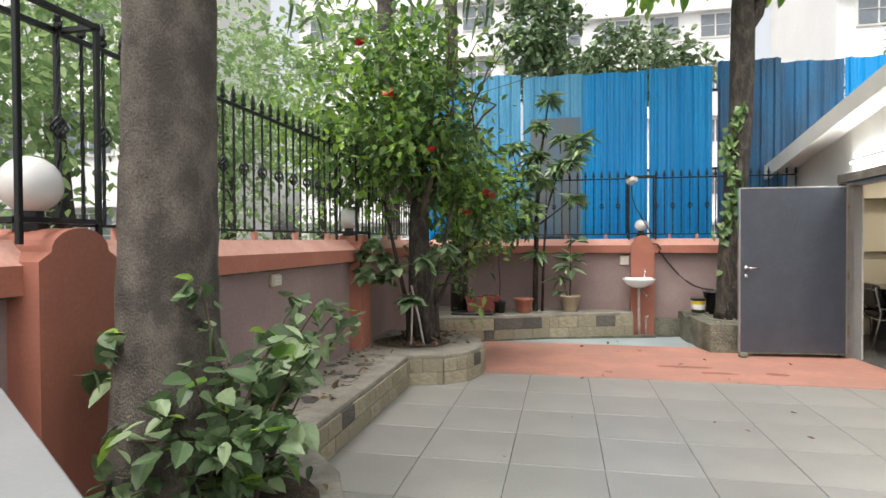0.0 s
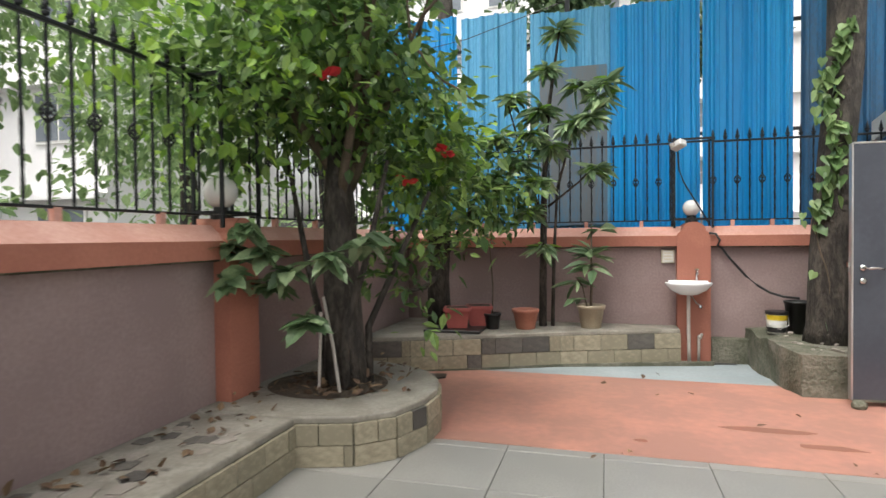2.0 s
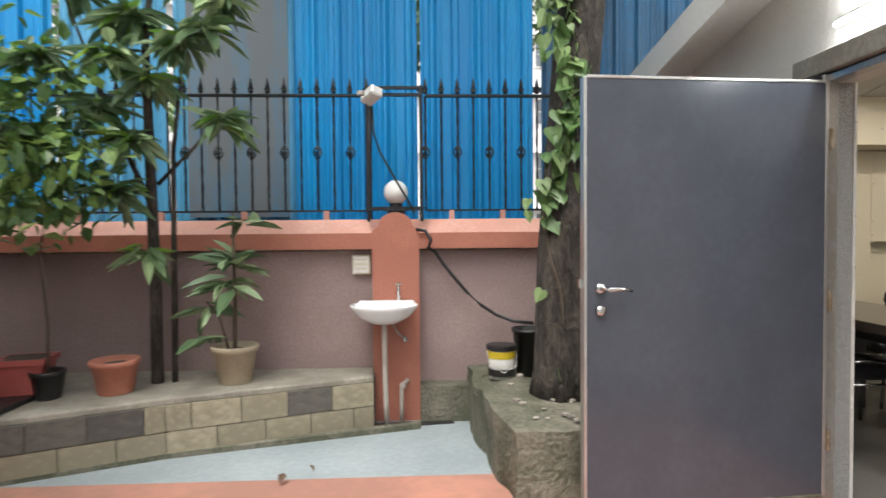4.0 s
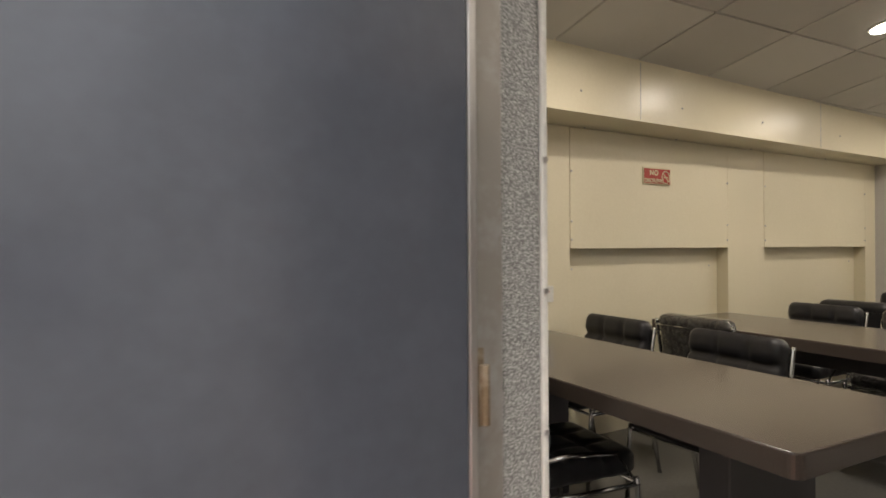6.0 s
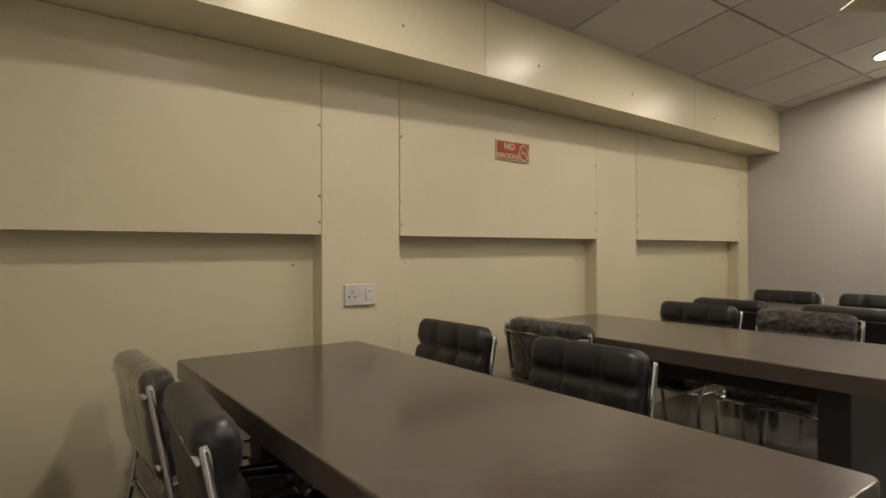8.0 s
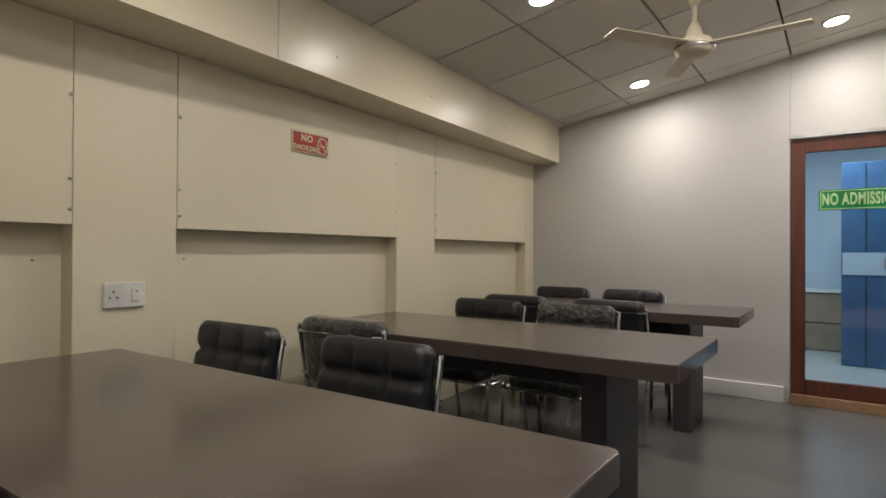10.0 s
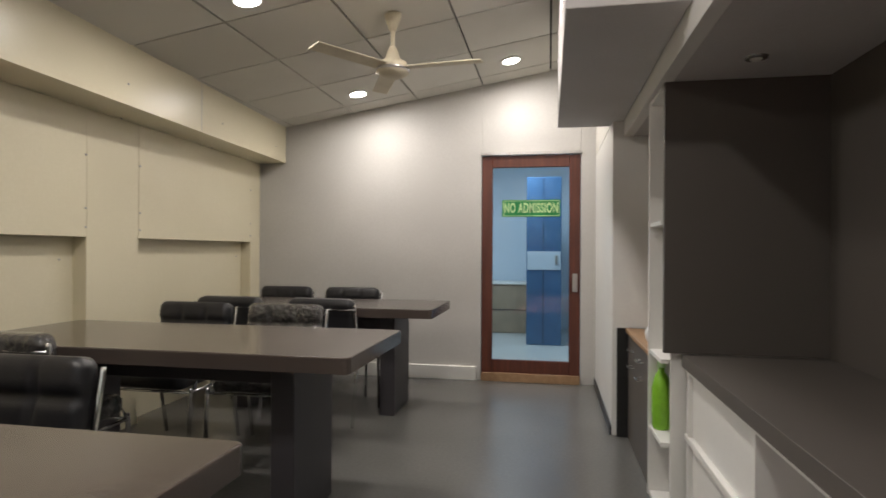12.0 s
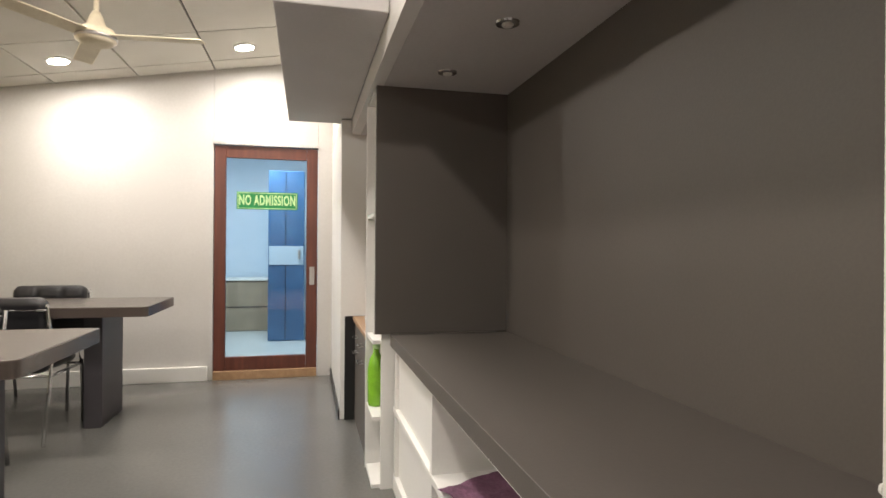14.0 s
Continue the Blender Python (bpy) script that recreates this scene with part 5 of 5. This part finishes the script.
leaves("foliage", cloud([((0.55, 6.9, 5.1), (0.7, 0.8, 0.35)), ((2.15, 7.1, 5.15), (0.5, 0.6, 0.35)), ((1.4, 7.2, 5.9), (1.4, 1.2, 0.6)), ((0.3, 7.4, 6.6), (2.2, 1.2, 0.7)), ((-1.4, 7.5, 6.4), (1.2, 1.0, 0.6))], 1200, 9, 0.3), 0.24, LEAFY, t2, 0.9, 0.34, 26)
rng = np.random.default_rng(17)
vine, vs = [], []
for i in range(40):
    z = 0.55 + i * 0.07
    a = 4.05 + 0.4 * math.sin(i * 0.35)
    r = 0.17
    cx = 1.40 + max(0, z - 1.2) * 0.072
    p = np.array((cx + r * math.cos(a), 7.30 + r * math.sin(a), z))
    vine.append(tuple(p))
    if z > 1.5 or i % 7 == 0:
        for _ in range(6 if z > 1.5 else 1):
            vs.append((p + np.array((rng.normal(-0.01, 0.05), -0.025 + rng.normal(0, 0.012), rng.normal(0, 0.04))), np.array((rng.normal(0, 0.3), -0.5, -1.0))))
part("climber_stem", tube(vine, 0.008, 6), TWIG, t2)
leaves("climber_leaves", vs, 0.105, leaf_mat("heart_leaf", (0.23, 0.33, 0.13), (0.09, 0.165, 0.05), 0.4, 0.2), t2, 0.7, 0.46, 27, "heart-shaped climber leaves", shape="heart")

# slender mango saplings behind the ledge
sp = []
for c, n, s in (((-1.3, 7.5, 2.75), 22, 1), ((-0.95, 7.35, 2.55), 22, 2), ((-0.78, 7.3, 2.62), 14, 12), ((-1.55, 7.5, 2.2), 20, 3), ((-0.74, 7.44, 2.08), 18, 4), ((-1.25, 7.5, 3.2), 20, 5), ((-1.6, 7.4, 2.9), 20, 6), ((-1.1, 7.5, 3.6), 18, 7), ((-1.3, 7.6, 1.25), 14, 8), ((-1.45, 7.55, 1.65), 16, 9), ((-1.75, 7.3, 2.45), 20, 10), ((-1.2, 7.45, 2.35), 20, 11), ((-0.9, 7.5, 3.0), 16, 13), ((-0.68, 7.3, 2.8), 16, 16), ((-0.6, 7.25, 2.95), 12, 17), ((-1.35, 7.5, 2.0), 14, 18), ((-1.9, 7.4, 2.0), 20, 14), ((-1.4, 7.4, 2.5), 18, 15)):
    sp += rosette(c, int(n * 2.1), s, -0.1)
stems = [([(-1.33, 7.80, 0.3), (-1.32, 7.78, 1.0), (-1.3, 7.7, 1.7), (-1.25, 7.55, 2.6), (-1.1, 7.5, 3.6)], [0.045, 0.04, 0.035, 0.025, 0.01]),
         ([(-1.22, 7.82, 0.3), (-1.2, 7.8, 1.1), (-1.15, 7.7, 1.9), (-0.95, 7.4, 2.5)], [0.022, 0.02, 0.016, 0.008]),
         ([(-1.3, 7.75, 1.5), (-1.45, 7.6, 2.0), (-1.65, 7.4, 2.8)], [0.02, 0.016, 0.007]), ([(-1.25, 7.7, 1.7), (-0.9, 7.5, 1.95), (-0.75, 7.45, 2.1)], [0.014, 0.01, 0.006])]
plant("mango_sapling", "slender mango saplings growing from the ledge", "tree", stems, BARK, [(sp, 0.25, LEAFM, 1.4, 0.13), (sp[::5], 0.2, LEAFY, 0.8, 0.14)])
sp = rosette((-0.78, 7.75, 1.17), 28, 1, 0.1) + rosette((-0.80, 7.72, 1.02), 18, 2, -0.2) + rosette((-0.95, 7.7, 0.85), 8, 3, -0.3) + rosette((-0.7, 7.72, 1.45), 8, 5, 0.0) + rosette((-0.95, 7.68, 0.65), 6, 6, -0.4)
plant("potted_plant", "leafy plant with long drooping leaves in a beige pot", "plant", [([(-0.79, 7.78, 0.5), (-0.78, 7.77, 0.85), (-0.78, 7.75, 1.5)], [0.016, 0.014, 0.008]), ([(-0.82, 7.78, 0.5), (-0.88, 7.74, 0.8), (-0.95, 7.7, 0.9)], [0.01, 0.008, 0.005])], TWIG, [(sp, 0.26, LEAFM, 0.5, 0.16)])
plant("twiggy_plant", "thin bare plant in a black pot", "plant", [([(-1.86, 7.46, 0.45), (-1.85, 7.46, 0.8), (-1.88, 7.45, 1.25), (-1.84, 7.45, 1.5)], [0.010, 0.009, 0.007, 0.003])], TWIG, [(rosette((-1.85, 7.45, 1.3), 8, 7), 0.08, LEAFG, 0.5, 0.3)])

# dark tree in the back corner
plant("corner_tree", "dark-trunked tree in the shaded back corner", "tree",
      [([(-2.5, 7.55, 0.3), (-2.5, 7.5, 0.9), (-2.48, 7.55, 1.6), (-2.52, 7.6, 2.6)], [0.15, 0.13, 0.13, 0.10]), ([(-2.45, 7.45, 0.95), (-2.6, 7.25, 0.8), (-2.8, 7.1, 0.75)], [0.04, 0.03, 0.02]), ([(-2.46, 7.5, 1.1), (-2.15, 7.35, 1.5), (-1.9, 7.2, 2.0)], [0.04, 0.03, 0.015])],
      BARK, [(cloud([((-2.2, 7.2, 1.95), (0.75, 0.5, 0.5)), ((-2.7, 7.2, 2.4), (0.7, 0.6, 0.7)), ((-1.75, 7.3, 1.75), (0.4, 0.3, 0.3))], 2300, 12, 0.3), 0.11, LEAF, 0.5, 0.3)])

# ---- stone slab table by the entrance ----
st = thing("stone_table", "grey stone-topped side table by the path", "table")
part("top", prism([(-2.60, 0.05), (-1.68, -0.58), (-1.62, -0.95), (-2.9, -0.95), (-2.95, -0.1)], 0.965, 1.0, None, 0.006), mat("pale_grey_stone", (0.27, 0.275, 0.28), (0.23, 0.235, 0.24), 0.4, 3, 60, 0.05), st)
part("edge", prism([(-2.60, 0.062), (-1.668, -0.575), (-1.675, -0.585), (-2.60, 0.045)], 0.955, 0.964), PLASTICW, st)
part("body", prism([(-2.6, -0.15), (-1.85, -0.65), (-1.85, -0.9), (-2.7, -0.9)], 0.285, 0.964), WHITELAM, st)

# ---- leaf litter and paving chips ----
rng = np.random.default_rng(77)
lit = [((-3.05 + 0.5 * rng.random(), 2.3 + 2.2 * rng.random(), 0.296), (rng.normal(), rng.normal(), 0.1)) for _ in range(90)]
lit += [((-2.55 + rng.normal() * 0.25, 4.9 + rng.normal() * 0.3, 0.345), (rng.normal(), rng.normal(), 0.2)) for _ in range(160)]
lit += [((-2.1 + 4.2 * rng.random(), 2.2 + 4.9 * rng.random(), 0.006), (rng.normal(), rng.normal(), 0.02)) for _ in range(22)]
lit += [((-2.45 + rng.normal() * 0.15, 0.95 + rng.normal() * 0.15, 0.325), (rng.normal(), rng.normal(), 0.2)) for _ in range(70)]
leaves("leaf_litter", lit, 0.07, DRYLEAF, None, 0.0, 0.28, 3, "dry brown fallen leaves on slab and floor", "stuff")["category"] = "leaves"
slabs = thing("broken_paving", "broken dark and pale stone chips on the bench", "paving")
for i in range(34):
    x, y = -3.04 + 0.46 * rng.random(), 2.0 + 1.9 * rng.random()
    a0, s = rng.random() * 6.3, 0.035 + 0.035 * rng.random()
    pts = [(x + s * (0.8 + 0.4 * rng.random()) * math.cos(a0 + k * 1.257), y + s * 1.2 * math.sin(a0 + k * 1.257)) for k in range(5)]
    part("chip", prism(pts, 0.289, 0.293 + 0.003 * rng.random()), CLADDARK if i % 2 else RUBBLE, slabs)
for i, (x, y, sx, sy) in enumerate(((0.45, 5.55, 0.30, 0.06), (0.75, 5.25, 0.22, 0.05), (-0.4, 5.1, 0.05, 0.03), (1.35, 5.3, 0.12, 0.07))):
    pts = [(x + sx * (0.7 + 0.5 * rng.random()) * math.cos(k * 0.628), y + sy * (0.7 + 0.5 * rng.random()) * math.sin(k * 0.628)) for k in range(10)]
    zf = 0.002 - 0.02 * (y - 4.8)
    tagged(part("floor_stain", prism(pts, zf - 0.02, zf + 0.003), mat("worn_patch", (0.30, 0.12, 0.08), (0.22, 0.10, 0.07), 0.6)), "dark worn patch on the red floor", "stain", kind="structure")

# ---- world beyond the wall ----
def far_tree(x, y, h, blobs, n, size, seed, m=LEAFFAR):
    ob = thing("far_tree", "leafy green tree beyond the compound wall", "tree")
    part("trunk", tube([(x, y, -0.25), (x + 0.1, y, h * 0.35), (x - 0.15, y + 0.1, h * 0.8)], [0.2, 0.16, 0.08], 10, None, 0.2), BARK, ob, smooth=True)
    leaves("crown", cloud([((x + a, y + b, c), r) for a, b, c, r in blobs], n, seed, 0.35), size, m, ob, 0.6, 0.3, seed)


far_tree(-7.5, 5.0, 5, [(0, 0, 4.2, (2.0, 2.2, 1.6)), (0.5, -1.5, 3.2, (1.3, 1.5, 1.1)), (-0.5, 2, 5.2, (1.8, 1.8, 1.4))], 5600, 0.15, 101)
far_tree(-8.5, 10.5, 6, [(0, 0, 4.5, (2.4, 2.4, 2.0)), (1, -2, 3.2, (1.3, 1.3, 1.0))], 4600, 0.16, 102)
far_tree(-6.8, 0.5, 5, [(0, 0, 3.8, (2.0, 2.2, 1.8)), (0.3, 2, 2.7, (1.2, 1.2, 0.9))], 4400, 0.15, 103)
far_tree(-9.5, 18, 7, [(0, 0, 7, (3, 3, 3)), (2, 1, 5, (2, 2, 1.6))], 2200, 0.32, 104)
far_tree(1.8, 22, 9, [(0, 0, 8.3, (2.2, 2.0, 1.4)), (-1.5, 0, 7.6, (1.3, 1.4, 1.0)), (1.6, 0, 7.8, (1.3, 1.3, 1.0))], 3800, 0.28, 105, LEAFG)
far_tree(-1.6, 14.5, 8, [(0, 0, 7.2, (1.0, 1.0, 1.8)), (0.4, 0, 5.8, (0.7, 0.7, 0.9))], 3000, 0.22, 106, LEAFM)
far_tree(12.5, 20, 9, [(0, 0, 8.5, (2.5, 2, 1.5)), (-1.5, 0, 7.6, (1.5, 1.5, 1.0))], 1500, 0.3, 107, LEAFG)
for x, y, r, lean in ((-5.1, 12.5, 0.23, -0.02), (-2.95, 9.9, 0.125, -0.02)):
    pt = thing("outer_palm", "tall bare palm trunk beyond the wall", "palm tree")
    part("trunk", tube([(x + lean * z, y, z) for z in (-0.25, 1, 3, 5, 7, 9)], [r * 1.2, r, r, r, r, r * 0.9], 14, None, 0.1), PALMBARK, pt, smooth=True)
    fr_sp = []
    for k in range(11):
        a = k * 0.57
        for i in range(10):
            rr = 0.2 + 0.25 * i
            p = np.array((x + rr * math.cos(a), y + rr * math.sin(a), 9.0 + 0.5 * math.sin(i * 0.3) - 0.02 * i * i))
            for s in (-1, 1):
                fr_sp.append((p, np.array((-math.sin(a) * s, math.cos(a) * s, -0.9)) * 2))
    leaves("fronds", fr_sp, 0.9, LEAFM, pt, 0.7, 0.05, 60)
rng = np.random.default_rng(9)
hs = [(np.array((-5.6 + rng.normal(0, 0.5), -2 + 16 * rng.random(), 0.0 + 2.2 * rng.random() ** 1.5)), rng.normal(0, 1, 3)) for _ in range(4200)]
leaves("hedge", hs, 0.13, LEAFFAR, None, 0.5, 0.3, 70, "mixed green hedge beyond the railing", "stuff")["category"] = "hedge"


def building(x0, x1, y, h, floors, bays, label, dx=0.0):
    ob = thing("apartment_building", label, "building")
    part("wall", box(x0, x1, y, y + 8, -0.25, h), FACADE, ob)
    part("roof", box(x0 - 0.3, x1 + 0.3, y - 0.3, y + 8.3, h, h + 0.3), FACADE, ob)
    fh = h / floors
    bw = (x1 - x0) / bays
    for f in range(floors):
        part("ledge", box(x0 - 0.05, x1 + 0.05, y - 0.35, y - 0.002, f * fh + 2.45, f * fh + 2.6), FACADE, ob)
        for b in range(bays):
            cx = x0 + bw * (b + 0.5)
            w = part("window", box(cx - 0.85, cx + 0.85, y - 0.06, y - 0.003, f * fh + 0.95, f * fh + 2.35), WHITELAM, ob)
            for s in (-1, 1):
                part("pane", box(cx + s * 0.40 - 0.36, cx + s * 0.40 + 0.36, y - 0.08, y - 0.0605, f * fh + 1.03, f * fh + 2.27), WINSKY, w)
            part("grille", box(cx - 0.8, cx + 0.8, y - 0.1, y - 0.0805, f * fh + 1.62, f * fh + 1.66), STEEL, w)
    return ob


building(-16, -4, 30, 24, 8, 4, "white apartment block with barred windows")
building(-2, 9, 34, 24, 8, 4, "white apartment block behind the trees")
building(10.5, 26, 26, 22, 7, 5, "white apartment block with ledges and windows")
bx = building(-24, -17, 2, 9, 3, 3, "low white house beyond the trees")
bx2 = building(-22, -13, 13, 12, 4, 3, "low white house beyond the railing")

# door stop, small wall notes, cables
ds = bmesh.new()
bmesh.ops.create_icosphere(ds, subdivisions=2, radius=0.05, matrix=Matrix.Translation((1.30, 6.33, 0.0)) @ Matrix.Diagonal((1.2, 0.9, 0.8, 1)))
for v in ds.verts:
    v.co += Vector((1, 1, 1)) * 0.012 * noise.noise(v.co * 25)
tagged(part("door_stop", ds, CONC), "grey lump of stone holding the door open", "stone")
board = tagged(part("leaning_board", box(-3.06, -3.03, 1.42, 1.80, 0.29, 1.30, 0.003), mat("grey_board", (0.17, 0.125, 0.13), (0.11, 0.08, 0.085), 0.7)), "thin grey-brown board leaning on the wall", "board")
oc = thing("overhead_cable", "thin black cable strung above the wall", "cable")
part("wire", tube([(-6, 9.6, 4.2), (-3.6, 8.9, 3.95), (-2.4, 8.6, 4.0), (-1.0, 8.4, 4.3)], 0.006, 5), BLACKP, oc)

# ---- pieces: cladding stones and floor tiles ----
clad(wb, (-2.43, 1.75), (-2.42, 4.12), 0.0, 0.25, 2, 0.24, 1)
for (p, q), s in zip(zip(bedpts[1:], bedpts[2:10]), range(9)):
    clad(bed, p, q, 0.0, 0.26, 2, 0.30, 10 + s)
for p, q, s in (((-3.1, 6.55), (-2.6, 6.75), 5), ((-2.6, 6.75), (-1.9, 7.03), 6), ((-1.9, 7.03), (-1.11, 7.40), 7), ((-1.11, 7.40), (0.16, 7.86), 8)):
    clad(backb, p, q, -0.05, 0.285, 2, 0.30, s)
tilebed = bpy.data.objects["floor_bed"]
meshes = {}
for i in range(9):
    for j in range(15):
        x0, x1 = -3.04 + 0.6 * i, -2.44 + 0.6 * i
        y1 = 4.70 - 0.6 * j
        y0 = y1 - 0.6
        if j == 14:
            y0, y1 = 4.70, 4.80
        x1 = min(x1, 2.61)
        w, l = x1 - x0 - 0.006, y1 - y0 - 0.006
        key = (round(w, 3), round(l, 3))
        if key not in meshes:
            meshes[key] = mesh_of("floor_tile", box(-w / 2, w / 2, -l / 2, l / 2, -0.006, 0.0, 0.0015), TILE)
        o = new("floor_tile", meshes[key])
        o.parent = tilebed
        o.location = ((x0 + x1) / 2, (y0 + y1) / 2, 0.0006 * random.random())
